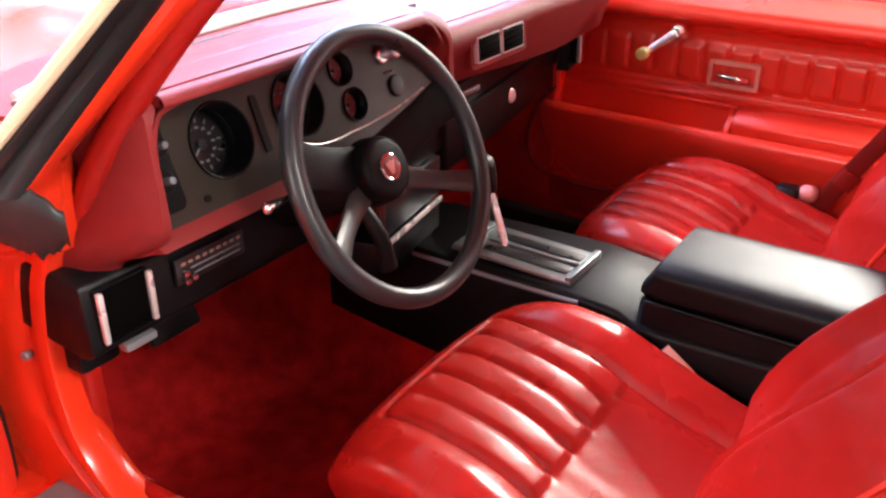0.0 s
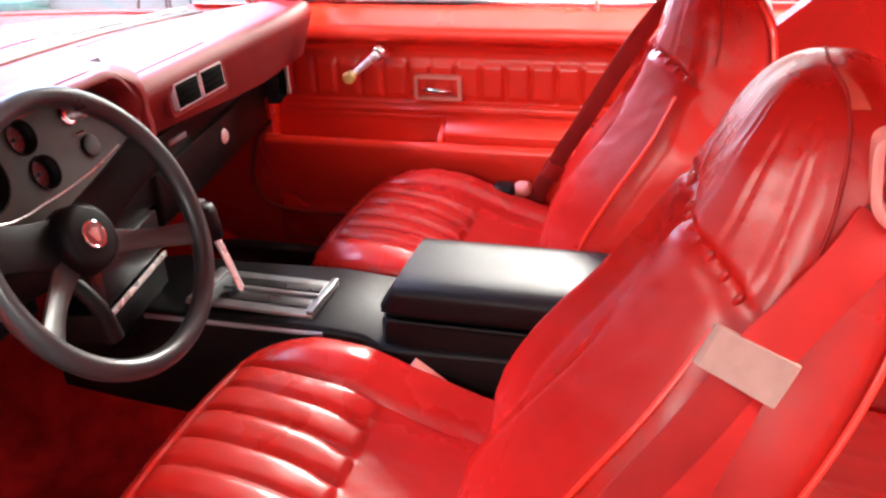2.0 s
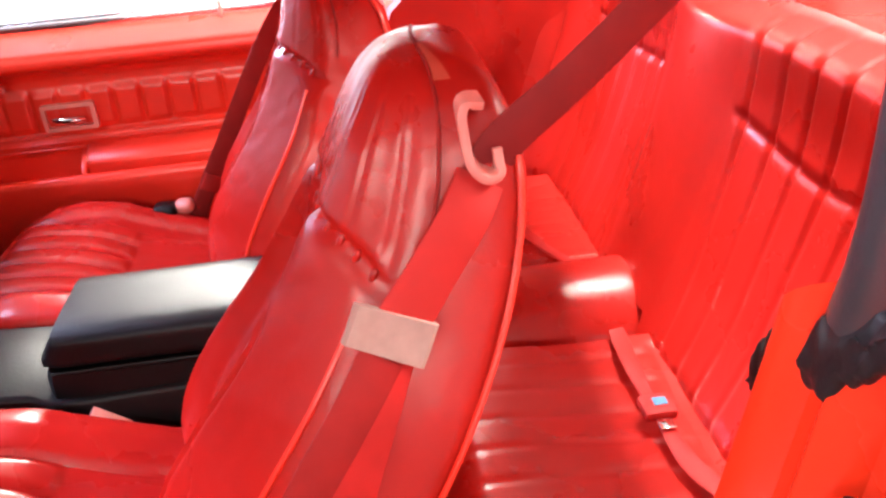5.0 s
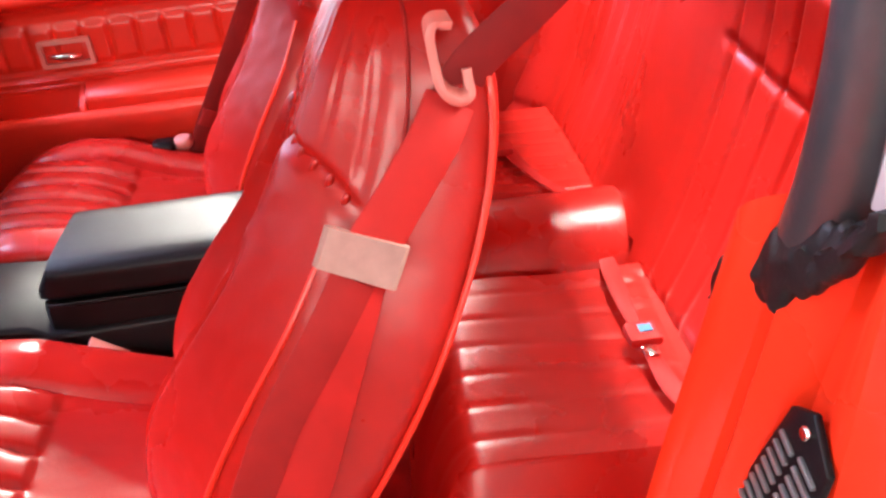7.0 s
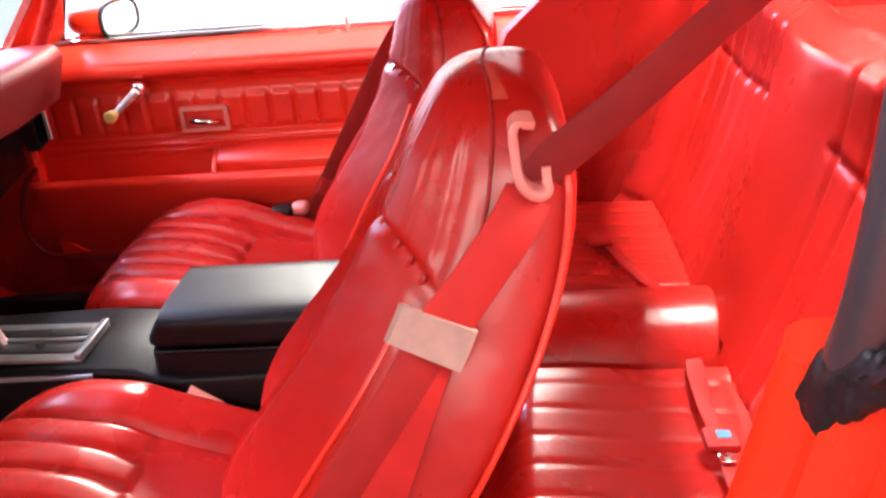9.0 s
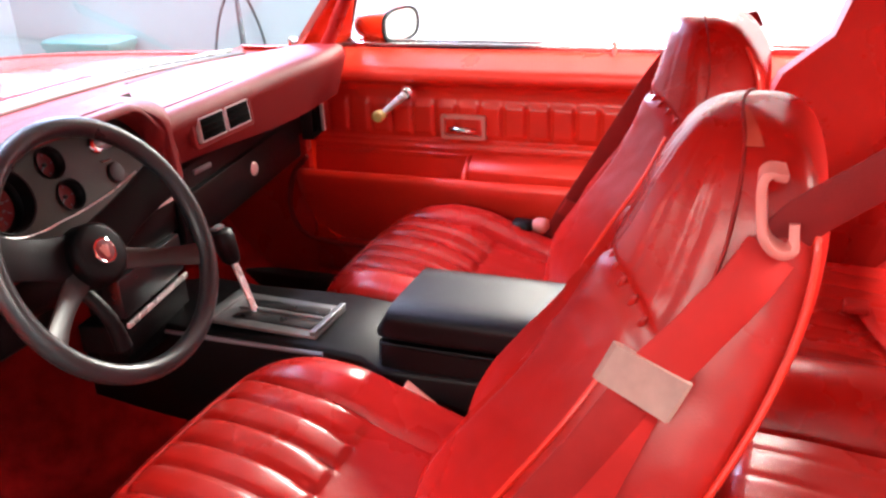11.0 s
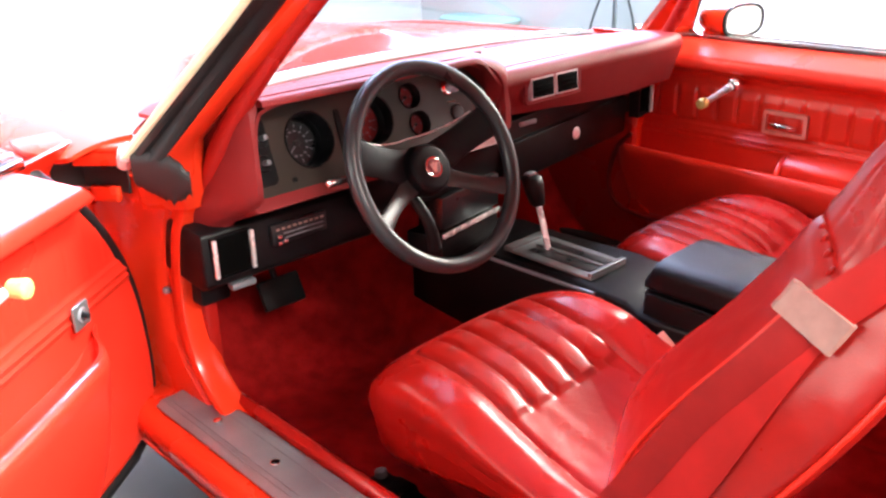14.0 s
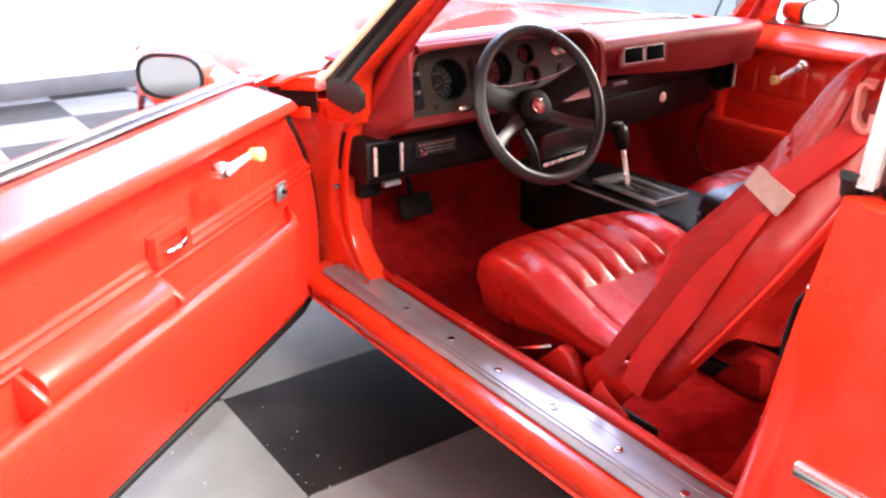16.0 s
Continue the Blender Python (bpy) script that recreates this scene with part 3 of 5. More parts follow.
        if s < 0:
            # torn seal hanging off the pillar foot
            way = spline([(-0.709, -0.839, 0.858), (-0.746, -0.836, 0.898), (-0.800, -0.838, 0.938), (-0.838, -0.848, 0.972), (-0.876, -0.856, 1.012)], 45)
            rag = []
            for k, c in enumerate(way):
                u = k / 44
                r = 0.027 * math.sin(math.pi * (0.06 + 0.91 * u ** 0.8)) ** 0.6 * (1 - 0.30 * u) + 0.006 * noise.noise((u * 13, 5.0, 1.0))
                rag.append([c + Vector((0.45 * b * r, a * (0.010 + 0.005 * noise.noise((u * 22, b * 2, 7.0))), b * r * 0.9 + 0.011 * noise.noise((u * 17, b, 2.0)))) for a, b in superring(20, 2.2)])
            part("seal_end", rings(rag), RUBBER, car, "torn black rubber seal end")
        # upper trim beside the rear seat
        y0 = -0.70 if s > 0 else -0.95
        part("sail_panel", rings([[(s * x, y, z) for x, y in ((w + 0.02, y0 - d), (w - 0.012, y0 - d - 0.01), (w - 0.02, -1.0), (w - 0.02, -1.62), (w + 0.02, -1.62))] for w, d, z in ((0.668, -0.10 if s > 0 else 0.0, 0.30 if s > 0 else 0.86), (0.662, -0.09 if s > 0 else 0.0, 0.80 if s > 0 else 0.87), (0.655, -0.06 if s > 0 else 0.0, 0.88), (0.65, 0.03, 0.96), (0.635, 0.07, 1.08), (0.61, 0.12, 1.20), (0.585, 0.17, 1.30))]), VINYL, car, "red upper quarter trim")
    # rear deck and tail
    part("parcel_shelf", block(-0.64, 0.64, -1.62, -1.28, 0.86, 0.89, 0.01), VINYL, car)
    part("rear_deck", block(-0.84, 0.84, -2.35, -1.60, 0.83, 0.88, 0.02), PAINT, car)
    part("rear_bulkhead", block(-0.64, 0.64, -1.48, -1.42, 0.2, 0.87, 0.01), UNDER, car)
    return car


car = car_body()
pane = part("windscreen", grid_skin(lambda u, v: ((-0.70 + 1.40 * u) * (1 - 0.07 * v), (0.93 - 0.38 * (2 * u - 1) ** 2) * (1 - v) + (0.27 - 0.20 * (2 * u - 1) ** 2) * v, 0.872 + 0.40 * v), 24, 10), GLASS, car, "clear curved windscreen with a faint green tint")
pane.visible_shadow = False
pane = part("rear_window", grid_skin(lambda u, v: ((-0.60 + 1.20 * u) * (1 - 0.05 * v), -1.64 + 0.64 * v - 0.10 * (1 - (2 * u - 1) ** 2) * (1 - v), 0.885 + 0.385 * v - 0.02 * (2 * u - 1) ** 2), 20, 10), GLASS, car, "clear curved rear window")
pane.visible_shadow = False


# ---- doors ----
def crank(parent, x, y, z, s, angle):
    """Window winder on a door face at x, facing -s in x."""
    n = (-s, 0, 0)
    part("winder", disc((x - s * 0.016, y, z), n, 0.021, 0.032, 24, 0.006, r2=0.016), CHROME, parent, "chrome window winder")
    dy, dz = math.cos(radians(angle)), math.sin(radians(angle))
    tip = (x - s * 0.040, y + 0.082 * dy, z + 0.082 * dz)
    part("arm", tube([(x - s * 0.030, y, z), (x - s * 0.034, y + 0.04 * dy, z + 0.04 * dz), tip], lambda u: 0.0105 - 0.0035 * u, n=8), BRIGHT, parent)
    part("knob", disc((tip[0] - s * 0.012, tip[1], tip[2]), n, 0.013, 0.03, 20, 0.005, r2=0.015), BRASS, parent, "yellowed clear plastic knob")


def door(name, s, at, label, winder):
    """A car door, shut, on the side s; at moves it."""
    edge = [(0.555, 0.880), (0.655, 0.795), (0.728, 0.70), (0.775, 0.60), (0.795, 0.48), (0.792, 0.37), (0.765, 0.300), (0.70, 0.272), (0.55, 0.265), (-0.60, 0.28), (-0.72, 0.31), (-0.77, 0.40), (-0.785, 0.60), (-0.78, 0.88)]
    top = part(name, prism(edge, "x", s * 0.756, s * 0.895, 0.008), PAINT, car, label)
    top.matrix_local = at

    def skin(u, v):
        y, z = 0.74 - 1.52 * u, 0.27 + 0.62 * v
        return s * (0.93 - 0.07 * (2 * v - 0.8) ** 2 - 0.03 * step(0.9, 1, v)), y, z
    part("outer_skin", grid_skin(skin, 30, 16, 0.006, (-s, 0, 0)), PAINT, top)
    part("edge_seal", tube([(s * 0.758, y + (0.008 if y > 0 else -0.008), z) for y, z in edge], 0.011, n=70), RUBBER, top, "black rubber door seal")

    # inner panel: face depth by height
    def panel(u, v):
        z = 0.30 + 0.589 * v
        front = curve_values([(0.265, 0.70), (0.30, 0.752), (0.36, 0.780), (0.48, 0.785), (0.60, 0.764), (0.70, 0.718), (0.795, 0.644), (0.892, 0.545)], z)[0]
        y = front - (front + 0.755) * u
        x = 0.742
        x -= 0.050 * step(0.800, 0.832, z)
        if z > 0.836:
            x = 0.704 - 0.012 * math.sqrt(max(1 - ((z - 0.836) / 0.024) ** 2, 0)) if z < 0.858 else 0.700 + 0.074 * (z - 0.858) / 0.031
        x += 0.006 * step(0.665, 0.672, z) * (1 - step(0.792, 0.800, z))
        if 0.672 < z < 0.778:
            x -= 0.008 * min(1.0, 2.2 * abs(math.sin(math.pi * (y + 0.02) / 0.060))) ** 0.7 * step(0.672, 0.690, z) * (1 - step(0.752, 0.777, z)) * pleat
        x -= 0.007 * math.exp(-(((z - 0.648) / 0.006) ** 2)) + 0.006 * math.exp(-(((z - 0.632) / 0.005) ** 2))
        return s * x, y, z
    pleat = 1.0 if s > 0 else 0.12
    part("inner_panel", grid_skin(panel, 400, 150, 0.006, (s, 0, 0)), VINYL_DOOR, top, "moulded red vinyl inner panel")
    # bulged lower bin with a lip, and the armrest set into it
    prof = [(0.745, 0.305), (0.722, 0.315), (0.700, 0.38), (0.680, 0.47), (0.668, 0.545), (0.664, 0.572), (0.667, 0.584), (0.674, 0.589), (0.683, 0.588), (0.689, 0.580), (0.691, 0.560), (0.735, 0.552), (0.748, 0.56)]
    sec = []
    for k in range(61):
        y = 0.625 - 1.36 * k / 60
        e = (1 - step(0.48, 0.622, y) ** 2) * step(-0.735, -0.60, y)
        sec.append([(s * (0.748 - (0.748 - x) * (0.08 + 0.92 * e)), y, 0.60 - (0.60 - z) * (0.45 + 0.55 * e)) for x, z in prof])
    part("lower_bin", rings(sec), VINYL_DOOR, top, "bulged lower panel with storage bins")
    part("armrest", prism([(s * x, z) for x, z in ((0.750, 0.556), (0.700, 0.556), (0.696, 0.606), (0.702, 0.616), (0.738, 0.640), (0.750, 0.640))], "y", -0.285, 0.060, 0.004, seg=3), VINYL_DOOR, top)
    for y in (0.068, -0.300):
        part("bin_divider", prism([(s * x, z) for x, z in ((0.748, 0.556), (0.684, 0.556), (0.684, 0.588), (0.690, 0.600), (0.735, 0.632), (0.748, 0.634))], "y", y - 0.006, y + 0.006, 0.003), VINYL_DOOR, top)
    # handle in its bezel
    hx = s * (0.729 if s > 0 else 0.724)
    hz = 0.708 if s > 0 else 0.684
    dy = 0.0 if s > 0 else 0.036
    m = Matrix.Translation((hx, 0.080 + dy, hz)) @ Matrix.Rotation(radians(-90 * s), 4, "Z")
    part("handle_bezel", moved(frame_mesh(0.118, 0.062, 0.006, 0.010 if s > 0 else 0.014, 0.02), m), PINK if s > 0 else VINYL_DOOR, top, "faded pink handle surround" if s > 0 else "")
    part("bezel_dish", block(min(hx + s * 0.014, hx + s * 0.02), max(hx + s * 0.014, hx + s * 0.02), 0.03 + dy, 0.13 + dy, hz - 0.023, hz + 0.023, 0.002), VINYL_DOOR, top)
    part("pull_handle", tube([(hx - s * 0.004, 0.115 + dy, hz - 0.002), (hx - s * 0.010, 0.095 + dy, hz - 0.003), (hx - s * 0.012, 0.06 + dy, hz - 0.004), (hx - s * 0.006, 0.045 + dy, hz - 0.004)], lambda u: 0.0085 - 0.004 * abs(2 * u - 1), n=12), CHROME, top, "chrome pull handle")
    crank(top, s * 0.704 if s > 0 else s * 0.697, 0.205 if s > 0 else 0.231, 0.80 if s > 0 else 0.795, s, winder)
    if s < 0:
        part("mirror_control", moved(block(-0.024, 0.024, -0.003, 0.003, -0.022, 0.022, 0.003), Matrix.Translation((s * 0.729, 0.566, 0.640)) @ Matrix.Rotation(radians(90), 4, "Z")), PLATE, top, "small chrome remote mirror control")
        part("control_ring", ring((s * 0.726, 0.566, 0.640), (1, 0, 0), 0.011, 0.003), ALU, top)
        part("control_stick", disc((s * 0.722, 0.566, 0.640), (1, 0, 0), 0.005, 0.016, 14, 0.001), BLACK, top)
    # glass slot, belt trim and lock pin
    part("belt_moulding", block(min(s * 0.775, s * 0.786), max(s * 0.775, s * 0.786), -0.77, 0.57, 0.888, 0.906, 0.003), CHROME, top, "bright belt moulding")
    part("glass_seal", block(min(s * 0.788, s * 0.806), max(s * 0.788, s * 0.806), -0.77, 0.58, 0.885, 0.903, 0.003), RUBBER, top)
    part("outer_moulding", block(min(s * 0.810, s * 0.822), max(s * 0.810, s * 0.822), -0.77, 0.60, 0.885, 0.908, 0.003), CHROME, top)
    part("belt_ledge", block(min(s * 0.770, s * 0.88), max(s * 0.770, s * 0.88), -0.775, 0.55, 0.872, 0.889, 0.004), VINYL_DOOR, top)
    part("lock_pin", disc((s * 0.765, -0.285, 0.90), (0, 0, 1), 0.004, 0.04, 12, 0.001, r2=0.006), PINK, top, "small faded pink lock pin")
    # wing mirror
    mx, my, mz, mw, mh, turn = (0.862, 0.290, 0.938, 0.080, 0.045, 12) if s > 0 else (-1.015, 0.60, 0.886, 0.092, 0.056, 0)
    spin = Matrix.Translation((mx, my, mz)) @ Matrix.Rotation(radians(-turn), 4, "Z")
    sec = []
    for k in range(12):
        u = k / 11
        w = math.sqrt(max(1 - (u * 0.97) ** 2.6, 0.0))
        sec.append([spin @ Vector((a * mw * w, 0.002 + 0.13 * u, b * mh * w)) for a, b in superring(28, 2.8)])
    part("wing_mirror", rings(sec), PAINT, top, "red sport wing mirror with dark surround")
    part("mirror_glass", rings([[spin @ Vector((a * mw * 0.87, d, b * mh * 0.83)) for a, b in superring(28, 2.8)] for d in (-0.003, 0.001)]), MIRROR, top)
    part("mirror_surround", rings([[spin @ Vector((a * r * mw, d, b * r * mh)) for a, b in superring(28, 2.8)] for r, d in ((1.0, 0.002), (0.985, -0.006), (0.89, -0.005), (0.87, 0.0))], caps=False), RUBBER, top)
    foot = ((0.815, 0.34, 0.872, 0.030, 0.06), (0.82, 0.345, 0.893, 0.026, 0.045), (0.835, 0.345, 0.912, 0.026, 0.036), (0.85, 0.345, 0.925, 0.024, 0.034)) if s > 0 else ((-0.90, my + 0.05, 0.862, 0.040, 0.075), (-0.925, my + 0.06, 0.88, 0.032, 0.055), (-0.955, my + 0.065, 0.898, 0.032, 0.045), (-0.98, my + 0.065, 0.91, 0.032, 0.04))
    part("mirror_foot", rings([[(x + a * w, y + b * l, z) for a, b in superring(18, 2.5)] for x, y, z, w, l in foot]), PAINT, top)
    return top


HINGE = Vector((-0.936, 0.741, 0))
door("door", 1, Matrix.Identity(4), "red vinyl trimmed passenger door, shut, with pleated panel", -38)
door("door", -1, Matrix.Translation(HINGE) @ Matrix.Rotation(radians(-52), 4, "Z") @ Matrix.Translation(-HINGE), "red vinyl trimmed driver door, swung wide open", 9)


# ---- dashboard ----
def gauge_dial(parent, c, n, r, face, marks, name="gauge"):
    n = Vector(n).normalized()
    c = Vector(c)
    g = part(name, disc(c - n * 0.004, n, r, 0.008, 36), face, parent, "round dial")
    part("bezel", ring(c + n * 0.004, n, r + 0.005, 0.0065, 40, 10, 1.8), BLACK, g)
    q = n.to_track_quat("Z", "Y").to_matrix()
    bm = bmesh.new()
    for k in range(marks):
        a = radians(-225 + 270 * k / max(marks - 1, 1))
        own = block(-0.0011, 0.0011, r * 0.70, r * 0.86, 0.0002, 0.0012, 0)
        moved(own, Matrix.Translation(c) @ q.to_4x4() @ Matrix.Rotation(a, 4, "Z"))
        merge(bm, own)
    if marks > 6:
        for k in range(marks):
            a = radians(-225 + 270 * k / (marks - 1))
            own = block(-0.0028, 0.0028, -0.0018, 0.0018, 0.0002, 0.0010, 0)
            moved(own, Matrix.Translation(c + q @ Vector((-math.sin(a) * r * 0.55, math.cos(a) * r * 0.55, 0))) @ q.to_4x4())
            merge(bm, own)
    part("dial_marks", bm, DIALMARK, g)
    needle = block(-0.0012, 0.0012, -r * 0.1, r * 0.62, 0.002, 0.0032, 0)
    moved(needle, Matrix.Translation(c) @ q.to_4x4() @ Matrix.Rotation(radians(130), 4, "Z"))
    part("needle", needle, DIALMARK, g)
    part("needle_hub", disc(c + n * 0.004, n, r * 0.16, 0.005, 18, 0.001), DARKGREY, g)
    return g


def dashboard():
    dash = thing("dashboard", "maroon padded dashboard with taupe instrument panel and black lower half", "dashboard")

    # padded top: profile in y and z along x
    def top(u, v):
        x = -0.664 + 1.359 * u
        hood = step(-0.82, -0.725, x) * (1 - step(-0.17, -0.045, x))
        open_ = 1 - step(-0.115, -0.045, x)
        back = 0.66 + 0.27 * (1 - (x / 0.74) ** 4)
        lip_y = 0.333 + 0.026 * (max(x - 0.05, 0) / 0.55) ** 2 - 0.028 * hood
        lip_z = 0.925 + 0.049 * hood - 0.008 * step(0.3, 0.65, x)
        r = 0.030 - 0.018 * hood
        low_y = lip_y + 0.034 - 0.015 * hood
        low_z = 0.790 + (0.030 * (1 - step(-0.05, 0.5, x)) if x > 0 else 0.030)
        low_z += (lip_z - r - 0.002 - low_z) * open_
        if v < 0.6:
            w = v / 0.6
            y = back + (lip_y + r - back) * w
            z = 0.885 + (lip_z - 0.885) * step(0.2, 1.0, w) + 0.006 * math.sin(math.pi * w)
        elif v < 0.78:
            a = (v - 0.6) / 0.18 * math.pi / 2
            y = lip_y + r - r * math.sin(a)
            z = lip_z - r * (1 - math.cos(a))
        else:
            w = (v - 0.78) / 0.22
            y = lip_y + (low_y - lip_y) * w
            z = lip_z - r + (low_z - lip_z + r) * w
        return x, y, z
    part("dash_pad", grid_skin(top, 180, 60, 0.008), DASHPAD, dash, "grained maroon padded top")

    # wrapped cheek left of the instruments
    sec = []
    for k in range(31):
        u = k / 30
        z = 0.728 + 0.246 * u
        fy = 0.014 * step(0.86, 1.0, u) ** 2 + 0.302 + 0.12 * (1 - step(0.0, 0.42, u)) ** 1.5 + 0.016 * u
        top_in = 0.020 * step(0.80, 1.0, u) ** 2
        slim = 1 - 0.5 * min(1, max(0, (z - 0.730) / 0.150))
        rd = 0.066 - math.sqrt(max(0.066 ** 2 - max(z - 0.912, 0) ** 2, 0))
        sec.append([(-0.664, 0.56, z - 0.085 * step(0.84, 0.97, z)), (-0.668 + top_in, fy + 0.035, z), (-0.670 + top_in, fy + 0.010, z), (-0.676 + top_in, fy, z), (-0.676 - 0.014 * slim + 0.25 * rd * slim, fy + 0.002 + 0.1 * rd, z), (-0.676 - 0.036 * slim + 0.55 * rd * slim, fy + 0.024, z), (-0.676 - 0.056 * slim + 0.85 * rd * slim, fy + 0.075, z), (-0.676 - 0.060 * slim + rd * slim, fy + 0.11, z - 0.02 * step(0.88, 0.97, z)), (-0.690, 0.56, z - 0.085 * step(0.84, 0.97, z))])
    part("dash_cheek", rings(sec), DASHPAD, dash)
    sec = []
    for k in range(25):
        z = 0.800 + 0.166 * k / 24
        xi = curve_values([(0.80, -0.056), (0.86, -0.058), (0.910, -0.080), (0.945, -0.120), (0.970, -0.180)], z)[0]
        fy = 0.338 - 0.018 * step(0.86, 0.94, z)
        sec.append([(xi, 0.43, z), (xi, fy + 0.022, z), (xi + 0.003, fy + 0.007, z), (xi + 0.010, fy, z), (xi + 0.024, fy + 0.002, z), (xi + 0.045, fy + 0.016, z), (xi + 0.075, fy + 0.040, z), (xi + 0.085, 0.43, z)])
    part("dash_cheek", rings(sec), DASHPAD, dash)
    part("under_brow", prism([(0.322, 0.782), (0.345, 0.775), (0.47, 0.72), (0.47, 0.745), (0.42, 0.78), (0.345, 0.800)], "x", -0.68, -0.045, 0.004), DASHPAD, dash, "red strip below the instruments")
    # lining of the instrument opening
    path = spline([(-0.668, 0, 0.800), (-0.670, 0, 0.88), (-0.664, 0, 0.934), (-0.642, 0, 0.952), (-0.55, 0, 0.960), (-0.35, 0, 0.962), (-0.18, 0, 0.958), (-0.11, 0, 0.930), (-0.068, 0, 0.875), (-0.055, 0, 0.800)], 70)
    part("recess_lining", grid_skin(lambda u, v: (path[round(u * 69)].x * (1 - 0.012 * v), 0.322 + 0.098 * v + 0.024 * step(-0.2, -0.05, path[round(u * 69)].x) * (1 - v), path[round(u * 69)].z), 69, 6, 0.006, (0, 0, 1)), DASHPAD, dash)
    # instrument panel, tilted to the driver
    n = Vector((0, -0.94, 0.34))

    def on(x, h):
        """A place on the instrument panel at height h."""
        return Vector((x, 0.365 + 0.36 * (h - 0.86), h))
    holes = ((-0.533, 0.873, 0.049), (-0.385, 0.881, 0.047), (-0.281, 0.907, 0.0245), (-0.272, 0.854, 0.0245))
    sheet = bmesh.new()
    loops = [[(-0.670, 0.793), (-0.055, 0.793), (-0.055, 0.964), (-0.670, 0.964)]]
    loops += [[(hx + hr * math.cos(2 * math.pi * k / 36), hz + hr * math.sin(2 * math.pi * k / 36)) for k in range(36)] for hx, hz, hr in holes]
    for loop in loops:
        vs = [sheet.verts.new(on(*p)) for p in loop]
        for a, b in zip(vs, vs[1:] + vs[:1]):
            sheet.edges.new((a, b))
    bmesh.ops.triangle_fill(sheet, use_beauty=True, edges=sheet.edges[:])
    deep = bmesh.ops.extrude_face_region(sheet, geom=sheet.faces[:])
    bmesh.ops.translate(sheet, verts=[v for v in deep["geom"] if isinstance(v, bmesh.types.BMVert)], vec=-n * 0.004)
    part("instrument_panel", sheet, TAUPE, dash, "taupe instrument panel with sunken dials", smooth=False)
    for (hx, hz, hr), face, marks, name, sink in zip(holes, (GAUGE, GAUGERED, GAUGERED, GAUGERED), (11, 9, 5, 5), ("speedometer", "rev_counter", "gauge", "gauge"), (0.046, 0.036, 0.016, 0.016)):
        dial = gauge_dial(dash, on(hx, hz) - n * sink, n, hr * 0.86, face, marks, name)
        q = n.to_track_quat("Z", "Y").to_matrix()
        steps = ((1.06, 0.001), (1.04, 0.004), (0.99, 0.003), (0.98, -0.004), (0.90, -sink - 0.004), (1.02, -sink - 0.004))
        well = [[on(hx, hz) + q @ Vector((hr * k * math.cos(t), hr * k * math.sin(t), d)) for t in (2 * math.pi * j / 40 for j in range(40))] for k, d in steps]
        part("dial_well", rings(well, caps=False), BLACK, dial, "black tapered dial surround")
    part("clock_dial", disc(on(-0.167, 0.857) + n * 0.002, n, 0.017, 0.006, 32, 0.002), GAUGE, dash, "small dark dial")
    part("warning_slot", prism(rounded(0.012, 0.08, 0.005), "y", -0.003, 0.004), BLACK, dash).matrix_local = Matrix.Translation(on(-0.463, 0.875)) @ Matrix.Rotation(radians(-20), 4, "X")
    part("panel_plate", prism(rounded(0.046, 0.118, 0.012), "y", -0.003, 0.004, 0.001), BLACK, dash).matrix_local = Matrix.Translation(on(-0.640, 0.870)) @ Matrix.Rotation(radians(-20), 4, "X")
    for x, h in ((-0.633, 0.892), (-0.640, 0.852)):
        k = part("switch_bezel", disc(on(x, h) + n * 0.004, n, 0.015, 0.008, 24, 0.002), BLACK, dash)
        part("switch_knob", disc(on(x, h) + n * 0.016, n, 0.0048, 0.018, 18, 0.002), ALU, k, "chrome pull switch")
    part("panel_screw", disc(on(-0.585, 0.815), n, 0.005, 0.004, 12), BLACK, dash)
    wip = part("wiper_switch", disc(on(-0.182, 0.907), n, 0.015, 0.012, 24, 0.003), CHROME, dash, "chrome rotary switch")
    part("knob_cap", disc(on(-0.166, 0.906) + n * 0.012, n, 0.011, 0.022, 20, 0.003), BRIGHT, wip)
    part("switch_label", block(-0.187, -0.168, 0.366, 0.374, 0.8795, 0.8815, 0), LABEL, dash)

    # twin air vents in the pad
    for cx in (0.068, 0.153):
        lay = Matrix.Translation((cx, 0.3305, 0.876)) @ Matrix.Rotation(radians(-5), 4, "X")
        # white frame colour stands in for the bright reflection on chrome
        f = part("air_vent", moved(frame_mesh(0.078, 0.046, 0.003, 0.0042, 0.012), lay), WHITEMARK, dash, "air vent whose white frame paints the shine of chrome")
        part("vent_dark", moved(block(-0.036, 0.036, -0.001, 0.004, -0.020, 0.020, 0.001), lay), VENT, f)
        for k in range(4):
            part("vane", moved(block(-0.035, 0.035, -0.0035, 0.0, -0.0165 + 0.0105 * k, -0.0158 + 0.0105 * k, 0), lay), VENT, f)
    part("vent_housing", moved(frame_mesh(0.196, 0.066, 0.010, 0.009, 0.010), Matrix.Translation((0.1105, 0.3345, 0.876)) @ Matrix.Rotation(radians(-5), 4, "X")), DASHPAD, dash, "moulded surround of the twin vents")
    # defroster slots in the top
    for x0, x1, yy in ((-0.333, -0.123, 0.690), (0.270, 0.470, 0.690)):
        pts = []
        for k in range(3):
            x = x0 + (x1 - x0) * k / 2
            best = min((top((x + 0.664) / 1.359, 0.6 * w / 60) for w in range(61)), key=lambda p: abs(p[1] - yy))
            pts.append((x, best[1], best[2] + 0.0005))
        part("defroster_slot", strap(pts, (0.05, -1.0, 0), 0.012, 0.003), UNDER, dash, "black defroster slot")
    rim = [(-0.63, 0.630), (-0.4, 0.752), (0, 0.800), (0.4, 0.752), (0.63, 0.630)]
